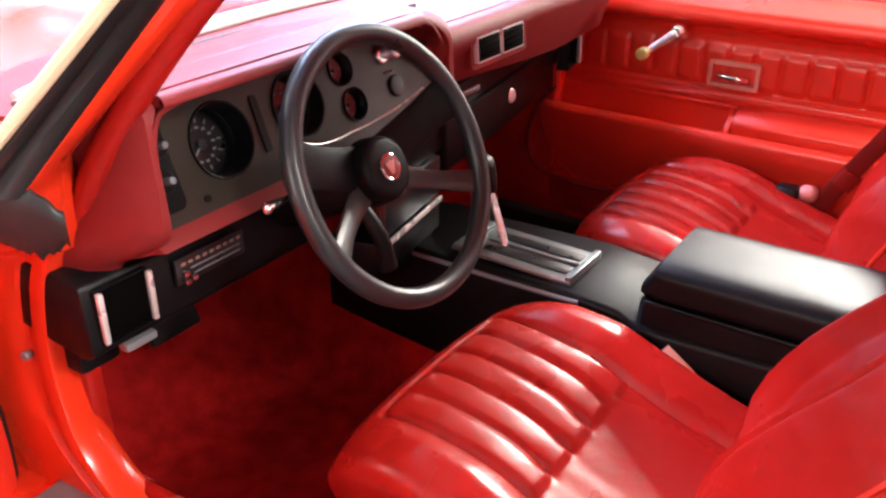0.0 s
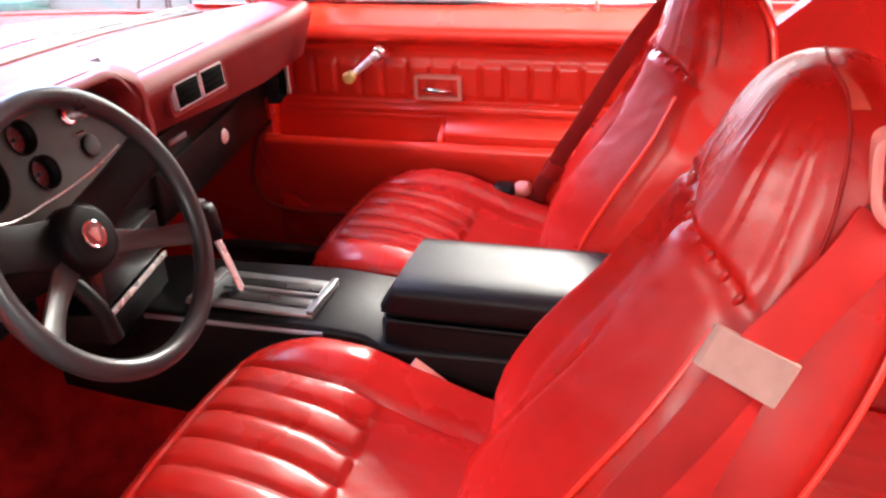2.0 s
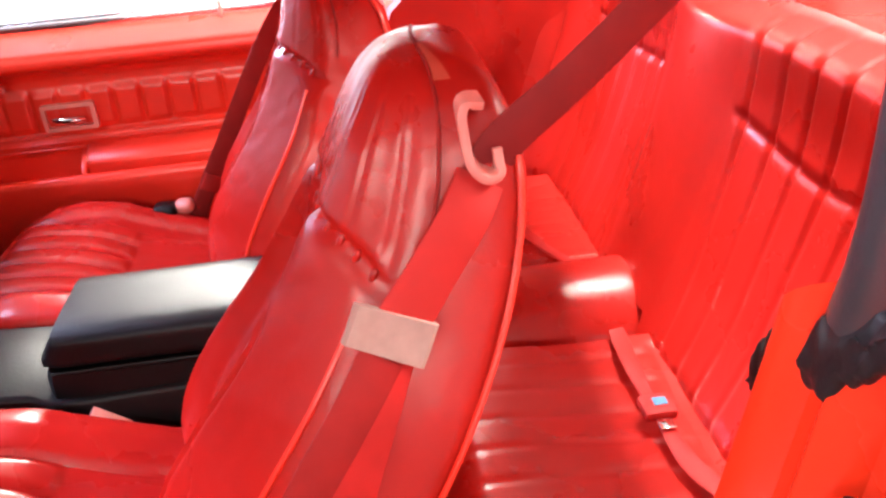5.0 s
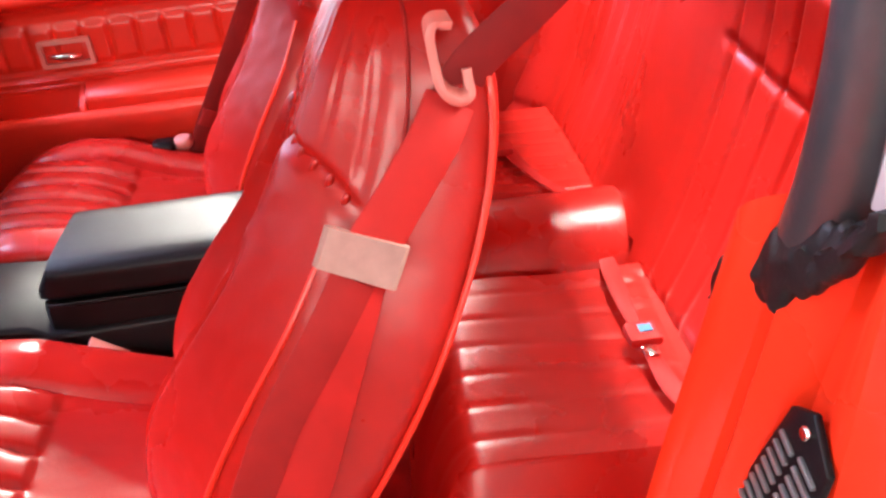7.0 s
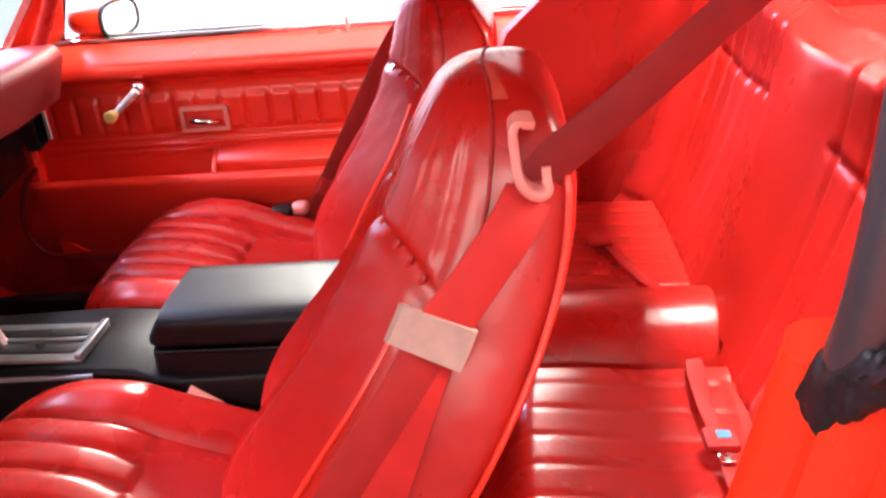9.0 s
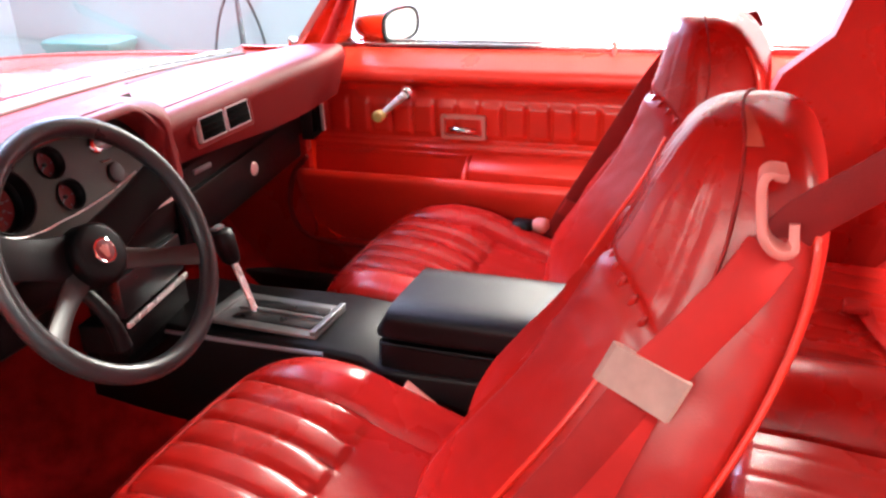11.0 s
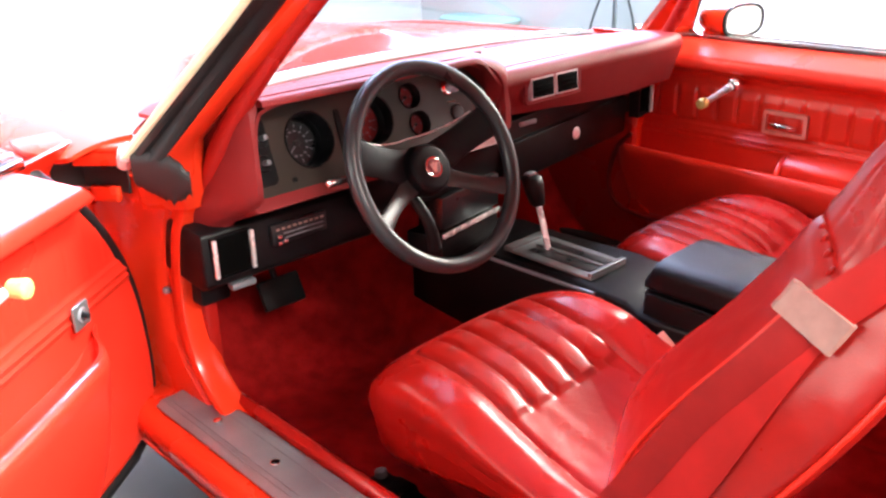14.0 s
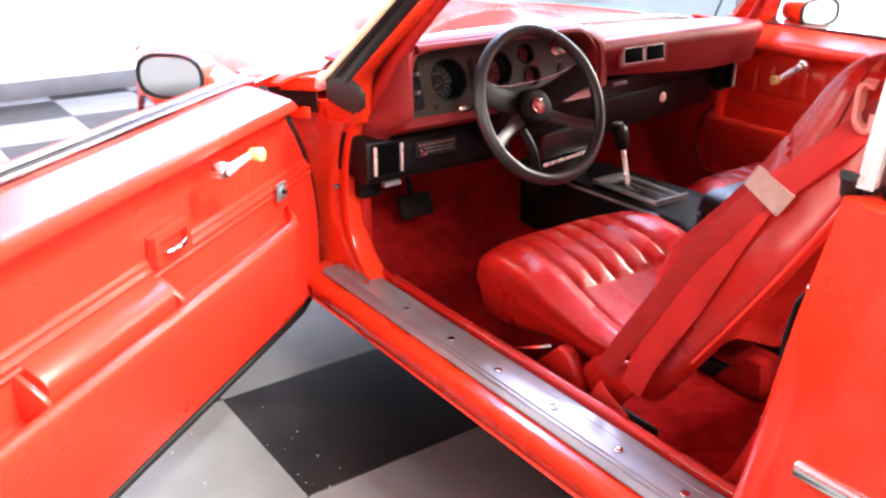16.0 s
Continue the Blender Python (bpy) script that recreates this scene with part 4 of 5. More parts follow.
    rim = [(x, y, min((top((x + 0.664) / 1.359, 0.6 * w / 60) for w in range(61)), key=lambda p: abs(p[1] - y))[2]) for x, y in rim]
    part("screen_gasket", strap([(x, y, z + 0.004) for x, y, z in rim], (0, 1, -0.05), 0.050, 0.008, 60), GASKET, dash, "brown-grey screen base gasket")
    part("screen_trim", tube([(x, y + 0.030, z + 0.008) for x, y, z in rim], 0.006, 8, 60), BRIGHT, dash, "thin bright screen base trim")
    stitch = [top(k / 40, 0.586) for k in range(0, 27)]
    part("pad_seam", tube([(x, y, z + 0.0004) for x, y, z in stitch], 0.0016, 6), BELT_DARK, dash, "stitched seam along the pad edge")
    # black lower half: left section
    part("lower_panel", prism([(0.415, 0.735), (0.46, 0.742), (0.60, 0.742), (0.60, 0.64), (0.43, 0.625), (0.408, 0.64)], "x", -0.745, -0.30, 0.006), BLACK, dash)
    vent = part("side_vent", moved(frame_mesh(0.082, 0.078, 0.003, 0.002, 0.03), Matrix.Translation((-0.690, 0.404, 0.690)) @ Matrix.Rotation(radians(-5), 4, "X")), BLACK, dash, "dark square air vent with chrome sides")
    part("vent_dark", block(-0.728, -0.652, 0.4035, 0.4075, 0.655, 0.725, 0.001), VENT, vent)
    for x in (-0.728, -0.653):
        part("chrome_bar", block(x - 0.004, x + 0.004, 0.396, 0.404, 0.655, 0.727, 0.002), BRIGHT, vent)
    rad = part("heater_control", block(-0.61, -0.485, 0.402, 0.41, 0.680, 0.720, 0.003), GAUGE, dash, "black control panel with sliders")
    for k in range(9):
        part("control_mark", block(-0.60 + 0.0125 * k, -0.593 + 0.0125 * k, 0.4005, 0.403, 0.708, 0.712, 0), LABEL, rad)
    for k in range(2):
        part("slider_slot", block(-0.585, -0.495, 0.4005, 0.403, 0.690 + 0.009 * k, 0.692 + 0.009 * k, 0), DIALMARK, rad)
    for x, z in ((-0.60, 0.700), (-0.588, 0.690), (-0.60, 0.688)):
        part("slider_knob", block(x - 0.005, x + 0.005, 0.388, 0.403, z - 0.004, z + 0.004, 0.002), CHROME, rad)
    part("hood_release", block(-0.69, -0.64, 0.42, 0.44, 0.612, 0.624, 0.003), ALU, dash, "small grey release handle")
    part("lower_tray", block(-0.725, -0.66, 0.48, 0.60, 0.57, 0.63, 0.008), BLACK, dash)
    # brake pedals
    for x, w, z in ((-0.40, 0.11, 0.42), (-0.60, 0.05, 0.50)):
        p = part("pedal", moved(block(-w / 2, w / 2, -0.008, 0.008, -0.035, 0.035, 0.004), Matrix.Translation((x, 0.72, z)) @ Matrix.Rotation(radians(-25), 4, "X")), RUBBER, dash, "black rubber pedal")
        part("pedal_arm", tube([(x, 0.73, z), (x, 0.78, z + 0.12), (x, 0.77, z + 0.25)], 0.008, n=12), BLACK, p)

    # glovebox and passenger side
    yl, yr = 0.375, 0.470

    def slab(x0, x1, z0, z1, d, bevel=0.004):
        a = math.atan2(yr - yl, 0.60)
        own = block(0, (x1 - x0), 0, d, z0, z1, bevel)
        return moved(own, Matrix.Translation((x0, yl + (x0 + 0.02) * math.tan(a), 0)) @ Matrix.Rotation(a, 4, "Z"))
    part("passenger_fascia", slab(-0.30, 0.69, 0.70, 0.80, 0.10), BLACK, dash)
    gb = part("glovebox_lid", moved(slab(-0.02, 0.59, 0.655, 0.755, 0.03, 0.008), Matrix.Translation((0, -0.012, 0))), BLACKVINYL, dash, "black grained glovebox lid")
    part("lid_lock", disc((0.300, 0.416, 0.714), (0, -1, 0.1), 0.016, 0.012, 24, 0.004), BRIGHT, gb, "chrome lock button")
    part("radio_housing", prism([(0.385, 0.78), (0.46, 0.79), (0.46, 0.50), (0.385, 0.50), (0.385, 0.62)], "x", -0.20, -0.03, 0.01), BLACK, dash)
    lean = math.atan2(0.036, 0.21)
    seat_r = Matrix.Translation((-0.250, 0.322, 0)) @ Matrix.Rotation(lean, 4, "Z")
    radio = part("radio", moved(block(0, 0.213, 0.004, 0.04, 0.628, 0.700, 0.004), seat_r), GAUGE, dash, "black radio with a bright lower edge")
    part("radio_trim", moved(block(0, 0.213, 0.0, 0.006, 0.612, 0.622, 0.002), seat_r), BRIGHT, radio)
    part("radio_shelf", moved(block(0, 0.213, 0.006, 0.10, 0.560, 0.612, 0.004), seat_r), BLACK, radio)
    part("fascia_badge", block(0.02, 0.075, 0.352, 0.358, 0.792, 0.802, 0.002), ALU, dash, "small grey badge bars")
    pv = part("side_vent", moved(frame_mesh(0.075, 0.085, 0.003, 0.003, 0.03), Matrix.Translation((0.640, 0.440, 0.735)) @ Matrix.Rotation(radians(12), 4, "Z")), BLACK, dash, "dark square air vent")
    part("vent_dark", block(0.605, 0.675, 0.456, 0.460, 0.697, 0.773, 0.001), VENT, pv)
    part("chrome_bar", block(0.671, 0.677, 0.436, 0.446, 0.697, 0.775, 0.002), BRIGHT, pv)
    return dash


dashboard()


# ---- steering wheel ----
def steering_wheel():
    n = Vector((0, -0.905, 0.425)).normalized()
    c = Vector((-0.37, 0.233, 0.81))
    w = thing("steering_wheel", "black four-spoke steering wheel with round centre pad and red emblem", "steering wheel")
    q = n.to_track_quat("Z", "Y").to_matrix().to_4x4()
    place = Matrix.Translation(c) @ q
    part("rim", ring(c + n * 0.024, n, 0.183, 0.0148, 72, 14), DARKGREY, w, "grained dark grey rim")
    part("hub_pad", disc(c - n * 0.012, n, 0.050, 0.045, 40, 0.010, r2=0.045), BLACKVINYL, w)
    em = part("emblem", disc(c + n * 0.011, n, 0.0185, 0.004, 28, 0.001), GAUGERED, w, "round red emblem in a chrome ring")
    part("emblem_ring", ring(c + n * 0.012, n, 0.0175, 0.002, 28, 8), CHROME, em)
    bm = bmesh.new()
    for a, b, t in ((-0.006, -0.002, 20), (0.002, 0.006, -20), (-0.002, 0.002, 0)):
        own = block(a, b, -0.009, 0.009, 0, 0.002, 0.0005)
        merge(bm, moved(own, place @ Matrix.Translation((0, 0, 0.0125)) @ Matrix.Rotation(radians(t), 4, "Z")))
    part("emblem_mark", bm, PINK, em)
    for a, wide, mat in ((19, 0.036, BLACKVINYL), (161, 0.036, BLACKVINYL), (206, 0.021, SPOKE), (334, 0.021, SPOKE)):
        own = bmesh.new()
        sec = []
        for k in range(9):
            u = k / 8
            r = 0.035 + 0.142 * u
            hw = wide - 0.006 * math.sin(math.pi * u * 0.9)
            zz = -0.018 + 0.040 * u * u
            sec.append([(r, s * hw * 0.98, zz + d * 0.005) for s, d in superring(14, 3)])
        rings(sec, bm=own)
        part("spoke", moved(own, place @ Matrix.Rotation(radians(a), 4, "Z")), mat, w)
    # thin bright tube that paints the highlight along the spokes
    line = [(0.160, 150), (0.115, 145), (0.080, 130), (0.066, 108), (0.064, 80), (0.080, 55), (0.115, 38), (0.160, 31)]
    part("spoke_highlight", tube([place @ Vector((r * math.cos(radians(t)), r * math.sin(radians(t)), -0.012 + 0.9 * (r - 0.06) ** 2 * 2)) for r, t in line], 0.0014, 6, 30), BRIGHT, w, "thin bright line painting a highlight on the spokes")
    return w


steering_wheel()


def steering_column():
    n = Vector((0, -0.905, 0.425)).normalized()
    c = Vector((-0.37, 0.233, 0.81))
    col = thing("steering_column", "black steering column with indicator stalk", "steering column")
    part("shroud", tube([c - n * 0.045, c - n * 0.10, c - n * 0.22, c - n * 0.36], lambda u: 0.040 + 0.012 * u, 20, 12), BLACK, col)
    st = part("stalk", tube([c - n * 0.085 + Vector((-0.035, 0, 0.0)), (-0.469, 0.260, 0.822), (-0.575, 0.232, 0.834)], 0.0040, 8, 12), CHROME, col, "chrome indicator stalk")
    part("stalk_tip", tube([(-0.565, 0.235, 0.833), (-0.585, 0.230, 0.836), (-0.602, 0.226, 0.838), (-0.607, 0.225, 0.8385)], lambda u: 0.0048 + 0.0022 * math.sin(math.pi * u * 0.9) - 0.003 * step(0.8, 1, u), 12, 14), CHROME, st)
    part("column_lever", tube([c - n * 0.09, (-0.355, 0.26, 0.70), (-0.345, 0.25, 0.64)], lambda u: 0.010 + 0.004 * u, 10, 10), BLACK, col)
    return col


steering_column()


# ---- console ----
def console():
    con = thing("centre_console", "black vinyl centre console with floor shifter and padded armrest lid", "console")
    side = [(0.60, 0.26), (0.60, 0.50), (0.42, 0.535), (0.31, 0.530), (0.09, 0.537), (-0.02, 0.528), (-0.05, 0.510), (-0.385, 0.520), (-0.385, 0.28)]
    part("console_body", prism(side, "x", -0.098, 0.118, 0.010, seg=3), BLACKVINYL, con)
    part("console_box", rings([[(0.012 + a * 0.101, -0.225 + b * 0.183 - f, z) for a, b in superring(40, 9)] for z, f in ((0.30, 0.0), (0.50, -0.002), (0.540, 0.0), (0.553, 0.004))]), BLACKVINYL, con)

    def lid(k):
        u = k / 14
        return -0.035 - 0.375 * u
    sec = []
    for k in range(15):
        u = k / 14
        y = lid(k) - 0.01
        e = min(1, 0.80 + 3.0 * min(u, 1 - u))
        top = 0.556 + 0.066 * min(1, (0.35 + 9 * u)) * (1 if u < 0.95 else 0.93)
        mid, h = (0.556 + top) / 2, (top - 0.556) / 2
        sec.append([(0.012 + a * 0.102 * e, y, mid + b * h) for a, b in superring(32, 5)])
    part("armrest_lid", rings(sec), BLACKVINYL, con, "padded black armrest lid")
    part("lid_seam", tube([(-0.0885, -0.06, 0.5575), (-0.0885, -0.25, 0.5575), (-0.0885, -0.39, 0.5575)], 0.003, 6, 12), BLACK, con)
    part("side_trim", tube([(-0.098, 0.40, 0.520), (-0.098, 0.25, 0.521), (-0.098, 0.05, 0.523)], 0.0045, 8, 10), ALU, con, "thin bright edge trim")
    pl = part("shift_plate", moved(block(-0.062, 0.062, -0.120, 0.120, -0.004, 0.004, 0.003), Matrix.Translation((-0.015, 0.195, 0.541)) @ Matrix.Rotation(radians(1), 4, "X")), PLATE, con, "brushed grey shifter plate")
    for x in (-0.042, 0.012):
        part("gate_slot", block(x - 0.013, x + 0.013, 0.095, 0.265, 0.5440, 0.5465, 0.001), GAUGE, pl)
    part("gate_bar", block(-0.020, -0.012, 0.09, 0.27, 0.544, 0.550, 0.002), PLATE, pl)
    for y0, y1 in ((0.075, 0.087), (0.288, 0.312)):
        part("plate_edge", block(-0.077, 0.047, y0, y1, 0.543, 0.552, 0.003), PLATE, pl)
    sh = part("shift_lever", tube([(-0.018, 0.235, 0.542), (-0.008, 0.262, 0.60), (0.002, 0.285, 0.64)], 0.0068, 12, 10), BRIGHT, con, "pale metal shift lever")
    part("shift_knob", rings([[(0.003 + a * r, 0.286 + 0.30 * (z - 0.63) + b * r, z) for a, b in superring(18, 2.4)] for z, r in ((0.628, 0.010), (0.634, 0.016), (0.655, 0.020), (0.680, 0.023), (0.692, 0.021), (0.697, 0.012))]), BLACK, sh, "black shift knob with bright button")
    part("knob_button", block(-0.014, 0.012, 0.297, 0.313, 0.697, 0.703, 0.002), ALU, sh)
    return con


console()


# ---- front seats ----
def bucket_seat(at, label, lean=0.0, tall=1.0, pleats=0.4):
    seat = thing("bucket_seat", label, "car seat", "front seats", at=at)
    ringpts = superring(240, 4.4)
    boxy = superring(300, 6.5)
    # cushion, front at y=0, centre x=0, top about 0.28 over its base
    keys = [(0.0, 0.222, 0.150, 0.248), (0.05, 0.238, 0.118, 0.292), (0.13, 0.249, 0.112, 0.316), (0.22, 0.254, 0.118, 0.320), (0.42, 0.256, 0.140, 0.312), (0.50, 0.256, 0.150, 0.302), (0.6, 0.254, 0.160, 0.281), (0.85, 0.247, 0.165, 0.240), (1.0, 0.235, 0.175, 0.226)]
    sec = []
    for k in range(101):
        s = k / 100
        w, zb, zt = curve_values(keys, s)
        y = -0.47 * s
        row = []
        for a, b in boxy:
            x = a * w
            z = (zb + zt) / 2 + b * (zt - zb) / 2
            if b > 0:
                inner = 1 - step(0.146, 0.154, abs(x))
                front = step(0.10, 0.13, s) * (1 - step(0.575, 0.60, s))
                near = abs((x + 0.030) / 0.060 - round((x + 0.030) / 0.060)) * 0.060
                z -= (0.0052 * seam(near, 0.0055) - 0.0022 * math.sin(near / 0.030 * math.pi / 2)) * inner * front
                z -= 0.007 * seam(abs(x) - 0.150, 0.006) * step(0.08, 0.13, s)
                z -= 0.006 * seam(s - 0.105, 0.010) * inner
                z -= (0.005 * step(0.575, 0.592, s) * (1 - step(0.60, 0.95, s)) + 0.004 * seam(s - 0.555, 0.03) * seam(near, 0.008)) * inner
                z += 0.016 * step(0.14, 0.20, abs(x)) * step(0.1, 0.3, s) - 0.012 * math.cos(min(abs(x) / 0.2, 1) * math.pi / 2) * step(0.2, 0.6, s)
                z += 0.002 * noise.noise((x * 12, y * 9, 3.0)) + 0.0006 * noise.noise((x * 40, y * 30, 6.0))
            x *= 1 - 0.10 * step(0.1, 1.0, (1 - b) / 2)
            row.append((x, y + 0.02 * (1 - (x / 0.25) ** 2) * (1 - s), z))
        sec.append(row)
    part("cushion", rings(sec), VINYL, seat, "pleated red vinyl cushion")

    # backrest: level rings; rows of height, front, back and half width
    keys = [(0.15, -0.43, -0.565, 0.215), (0.19, -0.434, -0.600, 0.238), (0.285, -0.436, -0.667, 0.250), (0.355, -0.444, -0.715, 0.252), (0.440, -0.478, -0.770, 0.247), (0.548, -0.562, -0.828, 0.228), (0.628, -0.624, -0.862, 0.196), (0.697, -0.670, -0.882, 0.168), (0.750, -0.701, -0.886, 0.150), (0.796, -0.726, -0.876, 0.130), (0.826, -0.746, -0.860, 0.104), (0.843, -0.766, -0.836, 0.070), (0.850, -0.784, -0.810, 0.026)]
    keys = [(z, yf + lean * max(z - 0.28, 0) ** 2 / 0.5, yb + lean * max(z - 0.28, 0) ** 2 / 0.5, w) for z, yf, yb, w in keys]

    def taper(z, b):
        """How far the sides draw in towards the front."""
        return 1 - (0.42 - 0.16 * step(0.55, 0.75, z)) * step(0.05, 1.0, b)

    def bend(x):
        """Height of the seam under the headrest."""
        return 0.712 - 0.042 * (min(abs(x), 0.18) / 0.17) ** 3
    sec = []
    for k in range(125):
        z = 0.15 + 0.700 * (1 - (1 - k / 124) ** 1.25)
        yf, yb, w = curve_values(keys, z)
        row = []
        for i, (a, b) in enumerate(ringpts):
            x = a * w if b > 0 else math.copysign(w * max(1 - abs(b) ** 8, 0) ** 0.125, a)
            y = (yf + yb) / 2 + b * (yf - yb) / 2
            if b > 0:
                x *= taper(z, b)
                lim = 0.44 * w
                inner = 1 - step(lim - 0.016, lim + 0.004, abs(x))
                top = bend(x)
                mid = step(0.22, 0.27, z) * (1 - step(top - 0.02, top, z))
                head = step(top, top + 0.02, z) * (1 - step(0.800, 0.838, z))
                y -= 0.004 * (1 - rib(x + 0.020, 0.040)) * inner * mid
                fold = (i - 60) / 12.5
                groove = pleats * (0.0042 * seam((fold - round(fold)) * 12.5, 1.1) - 0.0016 * math.cos(2 * math.pi * fold)) * head * (1 - step(50, 56, abs(i - 60)))
                x -= a * groove
                y -= b * groove
                y -= 0.010 * math.exp(-(((abs(x) - lim) / 0.006) ** 2)) * step(0.2, 0.25, z) * (1 - step(0.56, 0.62, z))
                y -= 0.010 * math.exp(-(((z - top) / 0.007) ** 2))
                dish = 0.060 * step(0.24, 0.40, z) * (1 - step(0.58, 0.76, z))
                y -= dish * math.cos(min(abs(x) / max(0.92 * lim, 0.01), 1) * math.pi / 2) ** 0.7
                y += 0.004 * noise.noise((x * 12, z * 12, 7.0)) + 0.0012 * noise.noise((x * 45, z * 38, 3.0))
            if b < 0:
                hollow = min(0.14, 0.62 * (yf - yb)) * (1 - step(0.58, 0.76, z))
                y += hollow * (1 - step(0.66, 0.88, abs(x) / w))
            x += 0.003 * noise.noise((y * 11, z * 9, 2.0 + a)) + 0.0010 * noise.noise((y * 34, z * 30, 5.0 + a))
            row.append((x, y, z))
        sec.append(row)
    part("backrest", rings(sec), VINYL, seat, "pleated high-back red vinyl backrest")
    for sx in (-1, 1):
        pip = []
        for z in (0.20, 0.26, 0.33, 0.40, 0.48, 0.56, 0.61, 0.65):
            yf, yb, w = curve_values(keys, z)
            f = 0.325 * step(0.12, 0.34, z)
            b = 1 - 2 * f
            pip.append(Vector((sx * w * taper(z, b) * max(1 - abs(b) ** 4.4, 0) ** (1 / 4.4) + sx * 0.0012, yf + f * (yb - yf), z)))
        # brighter vinyl than the seat's paints the light on the piping
        part("backrest_piping", tube(pip, 0.0036, 8, 60), VINYL_DOOR, seat, "edge piping with its lit orange-red put into the colour")
        edge = []
        for z in (0.30, 0.40, 0.50, 0.60, 0.68, 0.75, 0.80):
            yf, yb, w = curve_values(keys, z)
            edge.append(Vector((sx * w * 0.975, yf + 0.935 * (yb - yf), z)))
        part("rear_piping", tube(edge, 0.0035, 8, 50), VINYL_DOOR, seat)
        for q in range(7):
            goal = 0.040 + 0.020 * q
            z = bend(goal)
            yf, yb, w = curve_values(keys, z)
            a, b = min(((a, b) for a, b in ringpts if a > 0 and b > 0), key=lambda p: abs(p[0] * w * taper(z, p[1]) - goal))
            own = ball((0, 0, 0), 0.010, (0.42, 0.42, 1.0))
            moved(own, Matrix.Translation((sx * a * w * taper(z, b), (yf + yb) / 2 + b * (yf - yb) / 2 - 0.007, z - 0.004)) @ Matrix.Rotation(radians(26), 4, "X") @ Matrix.Rotation(radians(10 * sx), 4, "Y"))
            part("tuft", own, VINYL, seat)
    line = []
    for sx, zs in ((-1, (0.700, 0.745, 0.785, 0.812, 0.830, 0.842)), (1, (0.842, 0.830, 0.812, 0.785, 0.745, 0.700))):
        for z in zs:
            yf, yb, w = curve_values(keys, z)
            line.append((sx * (w + 0.0002), yf + 0.53 * (yb - yf), z + (0.001 if z > 0.84 else 0)))
        if sx < 0:
            yf, yb, w = curve_values(keys, 0.85)
            line.append((0.0, yf + 0.53 * (yb - yf), 0.8505))
    part("headrest_piping", tube(line, 0.0019, 8, 120), BELT_MID, seat, "dark worn headrest seam")
    if not lean:
        worn = bmesh.new()
        rows = []
        for q in range(9):
            z = 0.830 + 0.019 * (q / 8) ** 0.8
            yf, yb, w = curve_values(keys, z)
            rows.append([worn.verts.new((-(w + 0.001) * max(1 - abs(b) ** 8, 0) ** 0.125, (yf + yb) / 2 + b * (yf - yb) / 2, z + 0.0012)) for b in (-0.08 - 0.30 * k / 7 + 0.03 * noise.noise((q * 0.8, k, 0)) for k in range(8))])
        for r0, r1 in zip(rows, rows[1:]):
            for k in range(7):
                worn.faces.new((r0[k], r0[k + 1], r1[k + 1], r1[k]))
        part("worn_patch", worn, WORN, seat, "tan patch where the vinyl has worn")
    part("seat_pan", prism([(-0.05, 0.135), (-0.05, 0.11), (-0.12, 0.07), (-0.40, 0.06), (-0.42, 0.15), (-0.40, 0.17), (-0.20, 0.16)], "x", -0.165, 0.165, 0.008), CARPET, seat)
    for x in (-0.19, 0.19):
        part("seat_rail", block(x - 0.018, x + 0.018, -0.50, 0.03, 0.008, 0.040, 0.004), BLACK, seat)
        part("rail_foot", prism([(-0.010, 0.040), (-0.055, 0.045), (-0.075, 0.008), (0.030, 0.008), (0.012, 0.030)], "x", x - 0.026, x + 0.026, 0.005), BLACK, seat)
        part("rail_bracket", prism([(-0.44, 0.040), (-0.50, 0.10), (-0.54, 0.10), (-0.55, 0.008), (-0.42, 0.008)], "x", x - 0.022, x + 0.022, 0.005), CARPET, seat)
        part("rail_bolt", disc((x, 0.018, 0.045), (0, 0.2, 1), 0.012, 0.016, 12, 0.003), ALU, seat, "grey rail bolt")
    for sx in (-1, 1):
        low = prism([(-0.275, 0.118), (-0.292, 0.150), (-0.350, 0.205), (-0.380, 0.200), (-0.405, 0.165), (-0.425, 0.115), (-0.40, 0.095), (-0.32, 0.095)], "x", min(sx * 0.246, sx * 0.278), max(sx * 0.246, sx * 0.278), 0.010, seg=3)
        part("hinge_cover", low, VINYL, seat, "moulded red hinge cover")
        part("hinge_arm", prism([(-0.40, 0.17), (-0.43, 0.21), (-0.52, 0.24), (-0.56, 0.20), (-0.50, 0.12), (-0.44, 0.10)], "x", min(sx * 0.240, sx * 0.258), max(sx * 0.240, sx * 0.258), 0.008), VINYL, seat)
    part("recline_lever", tube([(-0.270, -0.322, 0.190), (-0.288, -0.30, 0.182), (-0.292, -0.235, 0.150)], 0.0050, 8, 10), CHROME, seat, "chrome recline lever")
    # shorten the back above the hinge
    for ob in seat.children:
        if ob.name.split(".")[0] in ("backrest", "backrest_piping", "rear_piping", "headrest_piping", "tuft", "worn_patch"):
            for v in ob.data.vertices:
                v.co.z = 0.28 + (v.co.z - 0.28) * tall if v.co.z > 0.28 else v.co.z
    return seat


SEAT_D = pose(-0.365, 0.175, 0.215)
SEAT_P = pose(0.375, 0.20, 0.228)
bucket_seat(SEAT_D, "red pleated vinyl high-back driver bucket seat")
bucket_seat(SEAT_P, "red pleated vinyl high-back passenger bucket seat", 0.13, 0.953, 0.2)


